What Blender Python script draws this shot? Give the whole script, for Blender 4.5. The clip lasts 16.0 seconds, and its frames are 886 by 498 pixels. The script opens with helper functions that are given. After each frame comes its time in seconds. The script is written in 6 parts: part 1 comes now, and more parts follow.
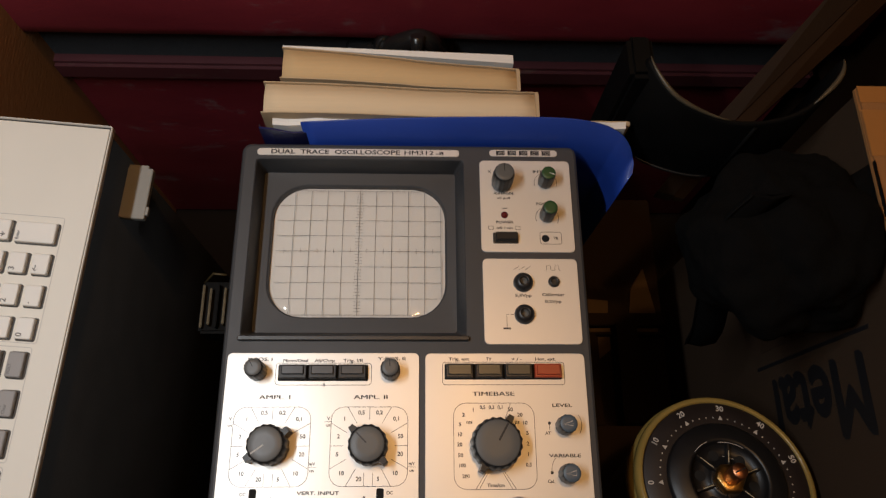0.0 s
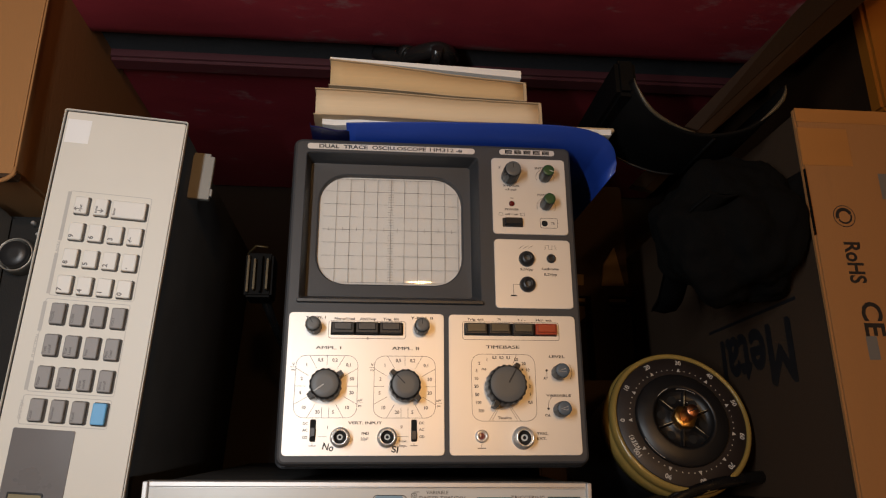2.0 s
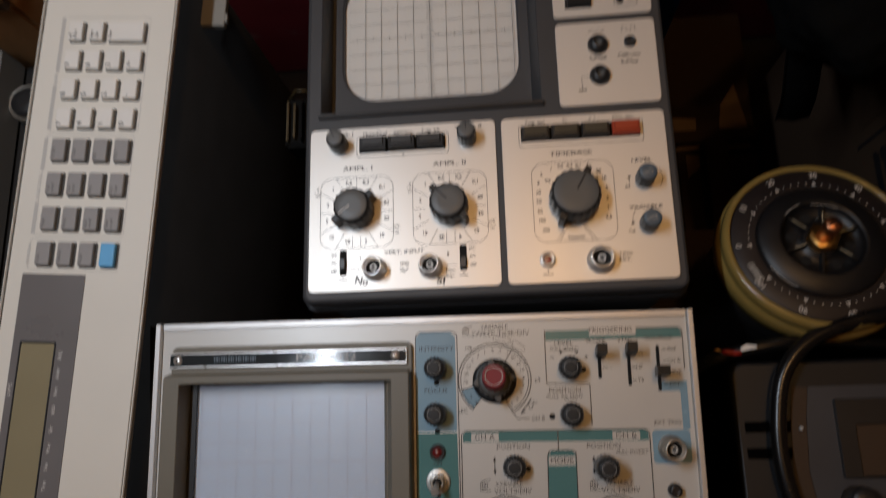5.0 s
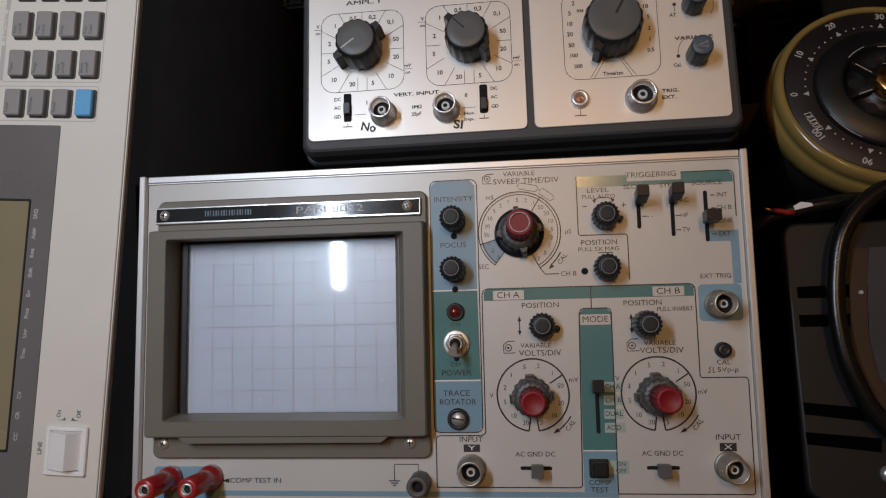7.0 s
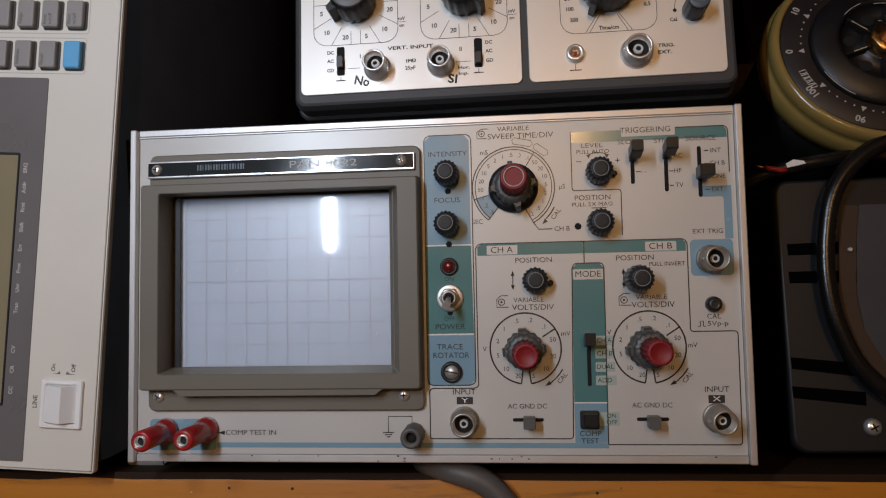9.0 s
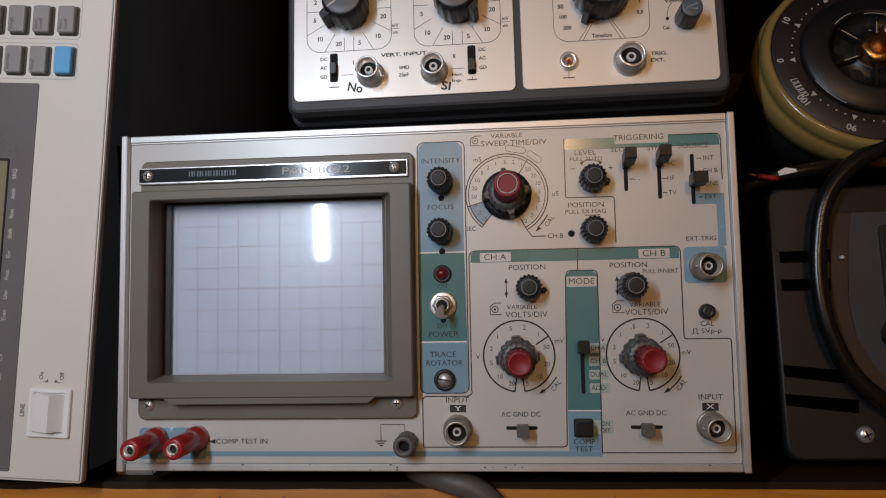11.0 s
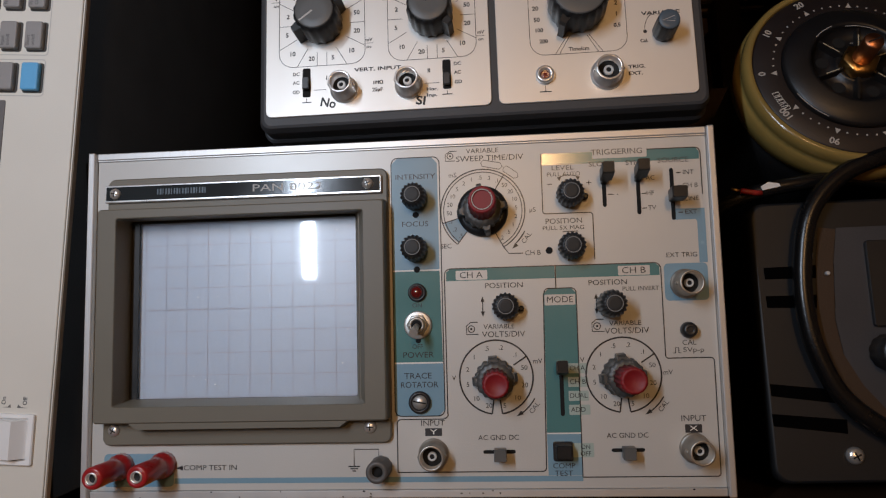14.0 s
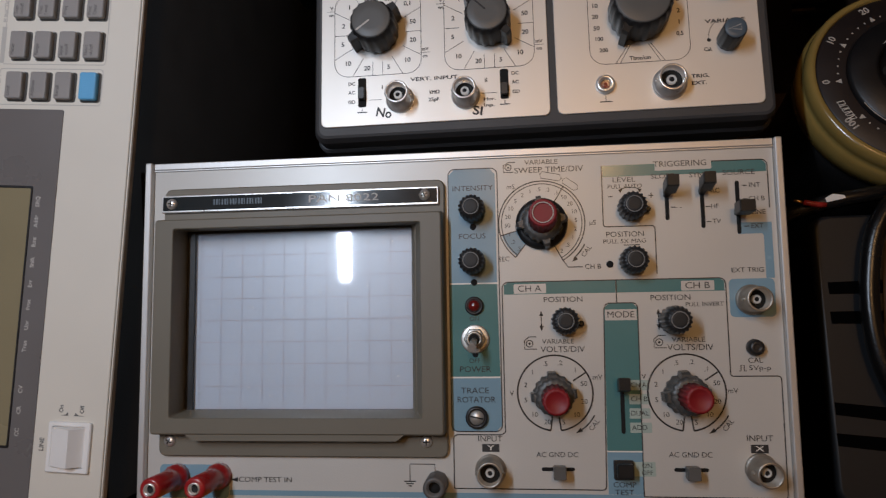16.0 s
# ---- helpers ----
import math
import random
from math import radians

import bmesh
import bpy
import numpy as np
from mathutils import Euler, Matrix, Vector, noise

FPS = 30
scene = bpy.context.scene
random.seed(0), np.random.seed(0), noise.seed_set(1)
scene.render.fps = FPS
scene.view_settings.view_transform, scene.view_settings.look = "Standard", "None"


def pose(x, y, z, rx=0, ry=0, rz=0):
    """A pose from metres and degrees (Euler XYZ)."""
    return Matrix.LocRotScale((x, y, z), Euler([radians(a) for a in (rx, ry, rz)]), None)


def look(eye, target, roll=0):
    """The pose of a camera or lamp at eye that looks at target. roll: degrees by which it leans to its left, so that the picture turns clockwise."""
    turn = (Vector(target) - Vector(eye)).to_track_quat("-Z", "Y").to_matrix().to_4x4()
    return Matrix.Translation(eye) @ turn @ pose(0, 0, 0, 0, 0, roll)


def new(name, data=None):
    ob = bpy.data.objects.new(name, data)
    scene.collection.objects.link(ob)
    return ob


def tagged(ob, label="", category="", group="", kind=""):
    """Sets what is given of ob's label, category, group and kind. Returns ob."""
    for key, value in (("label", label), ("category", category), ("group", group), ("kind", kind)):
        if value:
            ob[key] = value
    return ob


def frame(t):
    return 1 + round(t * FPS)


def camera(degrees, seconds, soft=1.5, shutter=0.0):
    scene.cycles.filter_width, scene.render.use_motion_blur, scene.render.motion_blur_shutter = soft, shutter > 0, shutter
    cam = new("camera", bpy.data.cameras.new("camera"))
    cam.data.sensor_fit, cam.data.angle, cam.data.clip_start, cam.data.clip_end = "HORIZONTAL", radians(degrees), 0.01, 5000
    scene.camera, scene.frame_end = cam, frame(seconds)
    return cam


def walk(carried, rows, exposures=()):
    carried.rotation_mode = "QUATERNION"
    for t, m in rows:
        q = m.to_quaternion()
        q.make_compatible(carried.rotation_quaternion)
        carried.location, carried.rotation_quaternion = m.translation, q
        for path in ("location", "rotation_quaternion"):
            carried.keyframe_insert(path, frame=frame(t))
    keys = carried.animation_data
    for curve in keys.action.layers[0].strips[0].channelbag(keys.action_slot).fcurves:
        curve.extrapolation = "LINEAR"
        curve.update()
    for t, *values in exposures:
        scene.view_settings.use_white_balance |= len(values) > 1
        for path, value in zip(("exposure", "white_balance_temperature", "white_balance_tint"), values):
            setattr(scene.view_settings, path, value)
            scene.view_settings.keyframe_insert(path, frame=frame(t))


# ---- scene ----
cam = camera(63.7, 16.0, 1.2, 0.45)
PATH = [
    (0, (0.003, 0.018, 0.82), (0.079, 0.704, -1.057), 6.3),
    (0.5, (0.013, 0.015, 0.809), (0.053, 0.683, -1.076), 3.4),
    (1, (-0.005, 0.011, 0.837), (0.038, 0.688, -1.044), 4.2),
    (1.5, (-0.041, -0.005, 0.883), (0.067, 0.643, -1.005), 9.9),
    (2, (-0.044, -0.009, 0.913), (0.141, 0.601, -0.983), 17.4),
    (2.5, (-0.015, -0.005, 0.893), (0.096, 0.683, -0.981), 9.5),
    (3, (-0.004, -0.016, 0.875), (-0.051, 0.657, -1.008), -4.1),
    (3.5, (0.006, -0.028, 0.856), (-0.128, 0.614, -1.033), -12.3),
    (4, (0.012, -0.042, 0.837), (-0.131, 0.556, -1.066), -14.6),
    (4.5, (0.014, -0.059, 0.821), (-0.126, 0.513, -1.09), -14.9),
    (5, (0.01, -0.068, 0.799), (-0.174, 0.405, -1.136), -23.4),
    (5.2, (0.012, -0.073, 0.785), (-0.186, 0.273, -1.175), -32.1),
    (7.3, (-0.001, -0.109, 0.746), (-0.22, 0.214, -1.215), -36.0),
    (7.5, (0.0, -0.103, 0.752), (-0.208, 0.231, -1.209), -33.7),
    (8, (0.002, -0.113, 0.744), (-0.197, 0.129, -1.231), -41.3),
    (8.5, (0.001, -0.115, 0.744), (-0.192, 0.104, -1.235), -43.0),
    (9, (-0.002, -0.114, 0.746), (-0.198, 0.119, -1.231), -41.8),
    (11.3, (-0.003, -0.115, 0.744), (-0.173, 0.142, -1.232), -35.2),
    (11.5, (-0.001, -0.118, 0.741), (-0.183, 0.126, -1.236), -38.1),
    (12, (-0.004, -0.118, 0.741), (-0.211, 0.12, -1.234), -42.7),
    (12.5, (-0.003, -0.117, 0.741), (-0.213, 0.133, -1.233), -41.7),
    (13, (0.003, -0.118, 0.74), (-0.163, 0.158, -1.234), -32.8),
    (13.5, (0.007, -0.113, 0.737), (-0.148, 0.162, -1.238), -31.3),
    (14, (0.006, -0.114, 0.735), (-0.152, 0.194, -1.235), -29.3),
    (14.5, (-0.006, -0.115, 0.73), (-0.218, 0.179, -1.237), -37.9),
    (15, (-0.019, -0.11, 0.727), (-0.29, 0.203, -1.23), -42.9),
    (15.5, (-0.017, -0.109, 0.732), (-0.268, 0.228, -1.224), -38.7),
    (16, (-0.009, -0.107, 0.733), (-0.236, 0.201, -1.23), -38.0),
]
walk(cam, [(t, look(eye, target, roll)) for t, eye, target, roll in PATH], [(0, 0.03, 6650, 10), (2.0, 0.05, 6680, 10), (3.0, 0.0, 6620, 10), (3.8, -0.20, 6430, 10), (5.0, -0.31, 6130, 10), (7.5, -0.14, 5780, 10), (12.5, -0.07, 5800, 10), (16.0, -0.20, 5800, 10)])

# ---- light: a cold ceiling tube and a warm bulb in a closed room ----
world = bpy.data.worlds.new("room_air")
scene.world = world
world.use_nodes = True
world.node_tree.nodes["Background"].inputs[0].default_value = (0.9, 0.8, 0.7, 1)
world.node_tree.nodes["Background"].inputs[1].default_value = 0.02
tube_data = bpy.data.lights.new("ceiling_tube", "AREA")
tube_data.shape, tube_data.size, tube_data.size_y, tube_data.energy, tube_data.color = "RECTANGLE", 0.013, 0.30, 2.35, (0.86, 0.93, 1.0)
tube = new("ceiling_tube", tube_data)
tube.matrix_world = pose(-0.248, 0.089, 1.0)
bulb_data = bpy.data.lights.new("warm_bulb", "POINT")
bulb_data.energy, bulb_data.shadow_soft_size, bulb_data.color = 17.0, 0.05, (1.0, 0.55, 0.21)
bulb = new("warm_bulb", bulb_data)
bulb.location = (0.105, 0.30, 2.2)


# ---- materials ----
def material(name, colour, rough=0.5, metal=0.0, vary=0.12, scale=40.0, bump=0.15, fine=900.0, coat=0.0, stretch=(1, 1, 1), second=None, cover=0.0, cover_scale=14.0):
    """A surface with blotches and fine grain; second: a worn colour that shows in patches."""
    m = bpy.data.materials.new(name)
    m.use_nodes = True
    nt = m.node_tree
    b = nt.nodes["Principled BSDF"]
    tc = nt.nodes.new("ShaderNodeTexCoord")
    mp = nt.nodes.new("ShaderNodeMapping")
    mp.inputs["Scale"].default_value = stretch
    nt.links.new(tc.outputs["Object"], mp.inputs["Vector"])
    big, small = nt.nodes.new("ShaderNodeTexNoise"), nt.nodes.new("ShaderNodeTexNoise")
    big.inputs["Scale"].default_value, big.inputs["Detail"].default_value = scale, 4
    small.inputs["Scale"].default_value, small.inputs["Detail"].default_value = fine, 2
    for n in (big, small):
        nt.links.new(mp.outputs[0], n.inputs["Vector"])
    mix = nt.nodes.new("ShaderNodeMix")
    mix.data_type = "RGBA"
    mix.inputs[6].default_value = (*[c * (1 - vary) for c in colour], 1)
    mix.inputs[7].default_value = (*[min(1, c * (1 + vary)) for c in colour], 1)
    nt.links.new(big.outputs[0], mix.inputs[0])
    out = mix.outputs[2]
    if second:
        patch, ramp = nt.nodes.new("ShaderNodeTexNoise"), nt.nodes.new("ShaderNodeValToRGB")
        patch.inputs["Scale"].default_value, patch.inputs["Detail"].default_value, patch.inputs["Roughness"].default_value = cover_scale, 8, 0.7
        nt.links.new(mp.outputs[0], patch.inputs["Vector"])
        ramp.color_ramp.elements[0].position, ramp.color_ramp.elements[1].position = cover, cover + 0.09
        nt.links.new(patch.outputs[0], ramp.inputs[0])
        wear = nt.nodes.new("ShaderNodeMix")
        wear.data_type = "RGBA"
        wear.inputs[7].default_value = (*second, 1)
        nt.links.new(ramp.outputs[0], wear.inputs[0])
        nt.links.new(out, wear.inputs[6])
        out = wear.outputs[2]
    nt.links.new(out, b.inputs["Base Color"])
    rr = nt.nodes.new("ShaderNodeMapRange")
    rr.inputs[3].default_value, rr.inputs[4].default_value = max(0.03, rough - 0.08), min(1, rough + 0.08)
    nt.links.new(big.outputs[0], rr.inputs[0])
    nt.links.new(rr.outputs[0], b.inputs["Roughness"])
    b.inputs["Metallic"].default_value = metal
    b.inputs["Coat Weight"].default_value = coat
    b.inputs["Coat Roughness"].default_value = 0.12
    if bump:
        bp = nt.nodes.new("ShaderNodeBump")
        bp.inputs["Strength"].default_value, bp.inputs["Distance"].default_value = bump, 0.0006
        nt.links.new(small.outputs[0], bp.inputs["Height"])
        nt.links.new(bp.outputs[0], b.inputs["Normal"])
    return m


def clear(name, tint=(1, 1, 1), rough=0.02, ior=1.5, haze=0.0):
    """A thin clear pane: it lets light straight through and reflects by its angle."""
    m = bpy.data.materials.new(name)
    m.use_nodes = True
    nt = m.node_tree
    nt.nodes.remove(nt.nodes["Principled BSDF"])
    t, g, f, x = (nt.nodes.new("ShaderNode" + k) for k in ("BsdfTransparent", "BsdfGlossy", "Fresnel", "MixShader"))
    t.inputs[0].default_value = (*tint, 1)
    g.inputs["Roughness"].default_value = rough
    f.inputs[0].default_value = ior
    nt.links.new(f.outputs[0], x.inputs[0])
    nt.links.new(t.outputs[0], x.inputs[1])
    gloss = g
    if haze:
        dust, gloss = nt.nodes.new("ShaderNodeBsdfGlossy"), nt.nodes.new("ShaderNodeMixShader")
        dust.inputs["Roughness"].default_value = 0.32
        gloss.inputs[0].default_value = haze
        nt.links.new(g.outputs[0], gloss.inputs[1])
        nt.links.new(dust.outputs[0], gloss.inputs[2])
    nt.links.new(gloss.outputs[0], x.inputs[2])
    nt.links.new(x.outputs[0], nt.nodes["Material Output"].inputs[0])
    return m


SILVER = material("brushed_silver_panel", (0.72, 0.69, 0.64), 0.40, 0.35, 0.022, 25, 0.04, 500, stretch=(1, 0.06, 1))
ANTHRACITE = material("anthracite_plastic", (0.040, 0.041, 0.044), 0.55, 0, 0.15, 60, 0.15, 1800)
CLOTH = material("black_cloth", (0.003, 0.003, 0.003), 0.95, 0, 0.3, 90, 0.5, 900)
HOLDER = material("matt_black_plastic", (0.004, 0.004, 0.004), 0.6, 0, 0.3, 60, 0.2)
for dull in (CLOTH, HOLDER):
    dull.node_tree.nodes["Principled BSDF"].inputs["Specular IOR Level"].default_value = 0.08
# orange wood with the batten's shade put into its colour
EDGING_SHADED = material("shaded_orange_wood", (0.026, 0.011, 0.0034), 0.6, 0, 0.3, 14, 0.2, 260, stretch=(0.2, 1, 1))
# brown wood darkened in colour to stand for shade
WOOD_SHADED = material("shaded_brown_wood", (0.022, 0.011, 0.005), 0.7, 0, 0.3, 14, 0.3, 260)
BLACK = material("black_plastic", (0.016, 0.016, 0.017), 0.4, 0, 0.2, 80, 0.1)
GLOSS_BLACK = material("glossy_black_leather", (0.012, 0.012, 0.012), 0.25, 0, 0.2, 80, 0.1)
KNOB = material("dark_knob_plastic", (0.014, 0.0145, 0.0155), 0.38, 0, 0.2, 120, 0.1)
KNOB_GREY = material("grey_knob_cap", (0.105, 0.104, 0.10), 0.38, 0, 0.06, 120, 0.04)
CAP_DARK = material("near_black_knob_cap", (0.021, 0.022, 0.023), 0.5, 0, 0.15, 200, 0.1)
GREEN = material("green_knob_cap", (0.024, 0.07, 0.024), 0.4, 0, 0.2, 200)
SLATE = material("slate_blue_knob_cap", (0.07, 0.10, 0.13), 0.4, 0, 0.2, 200)
WORN_KNOB = material("scuffed_black_knob_plastic", (0.018, 0.0185, 0.02), 0.42, 0, 0.2, 120, 0.25, 700, second=(0.22, 0.22, 0.215), cover=0.60, cover_scale=160)
WORN_GREY = material("scuffed_grey_dial_plastic", (0.06, 0.06, 0.058), 0.4, 0, 0.2, 120, 0.25, 700, second=(0.30, 0.29, 0.28), cover=0.58, cover_scale=150)
INK = material("black_ink", (0.02, 0.02, 0.022), 0.55, 0, 0.1, 100, 0)
GLOSS_INK = material("glossy_black_ink", (0.02, 0.02, 0.022), 0.30, 0, 0.1, 100, 0)
PENCIL = material("marker_ink", (0.01, 0.01, 0.012), 0.5, 0, 0.1, 100, 0)
WHITE_INK = material("white_ink", (0.72, 0.71, 0.66), 0.6, 0, 0.05, 100, 0)
DIM_INK = material("dull_grey_ring_ink", (0.16, 0.16, 0.155), 0.6, 0, 0.3, 300, 0)
PALE_INK = material("pale_grey_ink", (0.45, 0.43, 0.40), 0.6, 0, 0.05, 100, 0)
CHROME = material("chromed_metal", (0.80, 0.79, 0.77), 0.30, 0.8, 0.1, 150, 0.05)
NICKEL = material("dull_nickel", (0.58, 0.565, 0.53), 0.42, 0.72, 0.2, 200, 0.15)
TARNISHED = material("tarnished_nickel", (0.44, 0.41, 0.36), 0.44, 0.85, 0.25, 200, 0.15)
INSULATOR = material("white_insulator", (0.50, 0.50, 0.49), 0.5, 0, 0.1, 200, 0)
DARK = material("dark_hole", (0.006, 0.006, 0.006), 0.9, 0, 0, 10, 0)
VOID = material("vent_opening", (0.002, 0.002, 0.002), 1.0, 0, 0, 10, 0)
VOID.node_tree.nodes["Principled BSDF"].inputs["Specular IOR Level"].default_value = 0.0
BUTTON = material("olive_black_button", (0.045, 0.042, 0.032), 0.32, 0, 0.2, 160, 0.08)
ORANGE = material("orange_red_button", (0.36, 0.045, 0.018), 0.35, 0, 0.15, 160, 0.08)
PHOSPHOR = material("grey_white_phosphor", (0.60, 0.57, 0.53), 0.7, 0, 0.03, 30, 0)
PHOSPHOR_BLUE = material("bluish_phosphor", (0.48, 0.525, 0.59), 0.34, 0, 0.05, 30, 0)
GRID_INK = material("graticule_ink", (0.13, 0.125, 0.12), 0.6, 0, 0.1, 60, 0)
GRID_BROWN = material("faint_brown_graticule_ink", (0.46, 0.385, 0.41), 0.6, 0, 0.25, 90, 0)
PANE = clear("clear_pane", (0.98, 0.98, 0.97), 0.03, 1.45)
PANE_FLAT = clear("hazy_filter_pane", (0.96, 0.97, 0.99), 0.045, 1.6, 0.35)
CREAM = material("off_white_enamelled_panel", (0.54, 0.53, 0.50), 0.38, 0.12, 0.05, 18, 0.08, 1200)
ALU = material("anodised_aluminium", (0.60, 0.59, 0.575), 0.46, 0.7, 0.08, 60, 0.1, 600, stretch=(1, 0.1, 1), second=(0.3, 0.28, 0.25), cover=0.72, cover_scale=60)
TAUPE = material("taupe_plastic", (0.142, 0.127, 0.095), 0.5, 0, 0.12, 30, 0.05, 2200)
BLUE_PAINT = material("grey_blue_paint", (0.20, 0.33, 0.42), 0.24, 0, 0.08, 40, 0.05, coat=0.4)
TEAL_PAINT = material("teal_paint", (0.085, 0.21, 0.21), 0.2, 0, 0.08, 40, 0.05, coat=0.5)
GLOSS_FIELD = material("polished_black_name_field", (0.022, 0.027, 0.030), 0.10, 0, 0.15, 30, 0)
RED_KNOB = material("dark_red_knob_plastic", (0.21, 0.007, 0.012), 0.52, 0, 0.2, 150, 0.08)
RED_POST = material("red_terminal_plastic", (0.30, 0.012, 0.014), 0.3, 0, 0.15, 150, 0.05, coat=0.4)
LED = material("red_lens", (0.12, 0.008, 0.008), 0.15, 0, 0.1, 100, 0, coat=1)
LABEL_TINT = material("pale_green_label_paint", (0.36, 0.44, 0.40), 0.5, 0, 0.05, 60, 0)
BEIGE = material("beige_enamel", (0.665, 0.63, 0.555), 0.5, 0, 0.05, 22, 0.08, 1800)
BEIGE_KEY = material("pale_key_plastic", (0.71, 0.68, 0.625), 0.45, 0, 0.05, 60, 0.2, 1500)
GREY_KEY = material("warm_grey_key_plastic", (0.26, 0.245, 0.235), 0.5, 0, 0.08, 60, 0.2, 1500)
KEY_SHADE = material("key_well_shadow_grey", (0.06, 0.055, 0.05), 0.8, 0, 0.1, 60, 0)
SKY_KEY = material("sky_blue_key_plastic", (0.12, 0.38, 0.66), 0.45, 0, 0.06, 60, 0.2, 1500)
KEY_TEXT = material("dark_grey_key_ink", (0.13, 0.125, 0.12), 0.6, 0, 0.05, 60, 0)
SMOKE = material("smoked_grey_window", (0.15, 0.14, 0.137), 0.3, 0, 0.06, 30, 0.03)
LCD = material("olive_display", (0.25, 0.215, 0.13), 0.25, 0, 0.1, 20, 0, coat=0.4)
STICKER = material("white_sticker", (0.80, 0.79, 0.77), 0.5, 0, 0.03, 50, 0)
GREY_FOOT = material("light_grey_foot_plastic", (0.24, 0.225, 0.195), 0.5, 0, 0.08, 50, 0.15)
CHASSIS = material("dark_grey_chassis_paint", (0.018, 0.017, 0.016), 0.6, 0, 0.25, 30, 0.3, second=(0.05, 0.044, 0.038), cover=0.70)
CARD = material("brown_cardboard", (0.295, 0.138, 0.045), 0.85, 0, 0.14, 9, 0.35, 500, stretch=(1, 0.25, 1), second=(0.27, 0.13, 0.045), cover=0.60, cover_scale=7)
# cardboard with shade put into its colour, far darker than CARD
CARD_SHADED = material("shaded_brown_cardboard", (0.05, 0.03, 0.018), 0.9, 0, 0.14, 9, 0.35, 500, stretch=(1, 1, 0.25))
# tan cardboard, colour lowered so the sheet stays dim under the bulb
CARD_SCRAP = material("dimmed_tan_cardboard", (0.13, 0.08, 0.036), 0.9, 0, 0.2, 12, 0.3, 500)
TAPE = material("brown_parcel_tape", (0.38, 0.17, 0.05), 0.35, 0, 0.1, 15, 0.05, coat=0.4)
WOOD = material("orange_varnished_wood", (0.46, 0.17, 0.005), 0.55, 0, 0.30, 12, 0.3, 260, coat=0.0, stretch=(0.12, 1, 1), second=(0.17, 0.075, 0.02), cover=0.60, cover_scale=40)
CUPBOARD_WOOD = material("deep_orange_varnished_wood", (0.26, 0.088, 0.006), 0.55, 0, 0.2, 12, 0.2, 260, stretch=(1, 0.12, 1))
RED_PAINT = material("scuffed_dark_red_lacquer", (0.185, 0.019, 0.027), 0.42, 0, 0.4, 22, 0.25, 400, coat=0.15, stretch=(0.45, 1, 1), second=(0.20, 0.10, 0.10), cover=0.58, cover_scale=26)
RIM_GLINT = material("pale_rim_glint", (0.07, 0.058, 0.038), 0.4, 0, 0.4, 120, 0.1)
RIM_PAINT = material("worn_brown_red_rim_paint", (0.075, 0.016, 0.019), 0.55, 0, 0.4, 22, 0.25, 400, stretch=(0.45, 1, 1), second=(0.10, 0.06, 0.045), cover=0.58, cover_scale=26)
BAND = material("black_woven_band", (0.03, 0.034, 0.037), 0.85, 0, 0.4, 300, 0.6, 700)
CREAM_PAPER = material("yellowed_page_edges", (0.70, 0.54, 0.35), 0.9, 0, 0.06, 500, 0.3, 1500, stretch=(0.02, 1, 0.4))
TAN_PAPER = material("tan_page_edges", (0.60, 0.41, 0.21), 0.9, 0, 0.08, 500, 0.35, 1500, stretch=(0.02, 1, 0.4))
WHITE_PAPER = material("white_paper", (0.78, 0.75, 0.70), 0.85, 0, 0.06, 500, 0.5, 1500, stretch=(0.02, 1, 0.4))
COVER = material("dull_brown_cover_board", (0.48, 0.35, 0.21), 0.7, 0, 0.15, 40, 0.2)
BLUE_FILM = material("royal_blue_plastic_film", (0.011, 0.048, 0.31), 0.5, 0, 0.12, 25, 0.1, coat=0.15)
NAVY_FILM = material("navy_plastic_film", (0.010, 0.013, 0.075), 0.35, 0, 0.2, 25, 0.1, coat=0.2)
YELLOW_RING = material("yellowed_clear_plastic", (0.27, 0.19, 0.055), 0.22, 0, 0.3, 30, 0.05, coat=0.5)
BAKELITE = material("black_bakelite", (0.009, 0.008, 0.008), 0.5, 0, 0.3, 60, 0.1)
SATIN_BAKELITE = material("satin_black_bakelite", (0.008, 0.008, 0.009), 0.40, 0, 0.3, 60, 0.1, second=(0.03, 0.026, 0.02), cover=0.66, cover_scale=40)
YELLOWED = material("yellowed_worn_edge", (0.46, 0.42, 0.30), 0.6, 0, 0.2, 300, 0)
BAKELITE_BROWN = material("brown_black_bakelite", (0.014, 0.010, 0.010), 0.5, 0, 0.3, 60, 0.1)
BRASS = material("worn_brass", (0.62, 0.38, 0.13), 0.3, 1, 0.3, 200, 0.2)
# brass darkened in colour for the shade between the instruments
SHADED_BRASS = material("shaded_brass", (0.07, 0.05, 0.02), 0.45, 0.4, 0.3, 200, 0.2)
COPPER = material("copper_screw", (0.55, 0.24, 0.12), 0.35, 1, 0.3, 200, 0.2)
STEEL_CASE = material("blue_grey_steel_case", (0.008, 0.009, 0.011), 0.5, 0.0, 0.15, 20, 0.04, 1400, second=(0.025, 0.027, 0.03), cover=0.70, cover_scale=90)
STEEL_LABEL = material("speckled_blue_grey_plate", (0.05, 0.055, 0.066), 0.42, 0.1, 0.15, 30, 0.15, 900, second=(0.15, 0.16, 0.18), cover=0.70, cover_scale=220)
BROWN_TAPE = material("dark_brown_band", (0.042, 0.024, 0.013), 0.6, 0, 0.2, 40, 0.2)
RUBBER = material("black_rubber_cable", (0.006, 0.006, 0.0065), 0.26, 0, 0.2, 60, 0.1)
GREY_RUBBER = material("grey_rubber_cable", (0.10, 0.095, 0.09), 0.5, 0, 0.15, 60, 0.15)
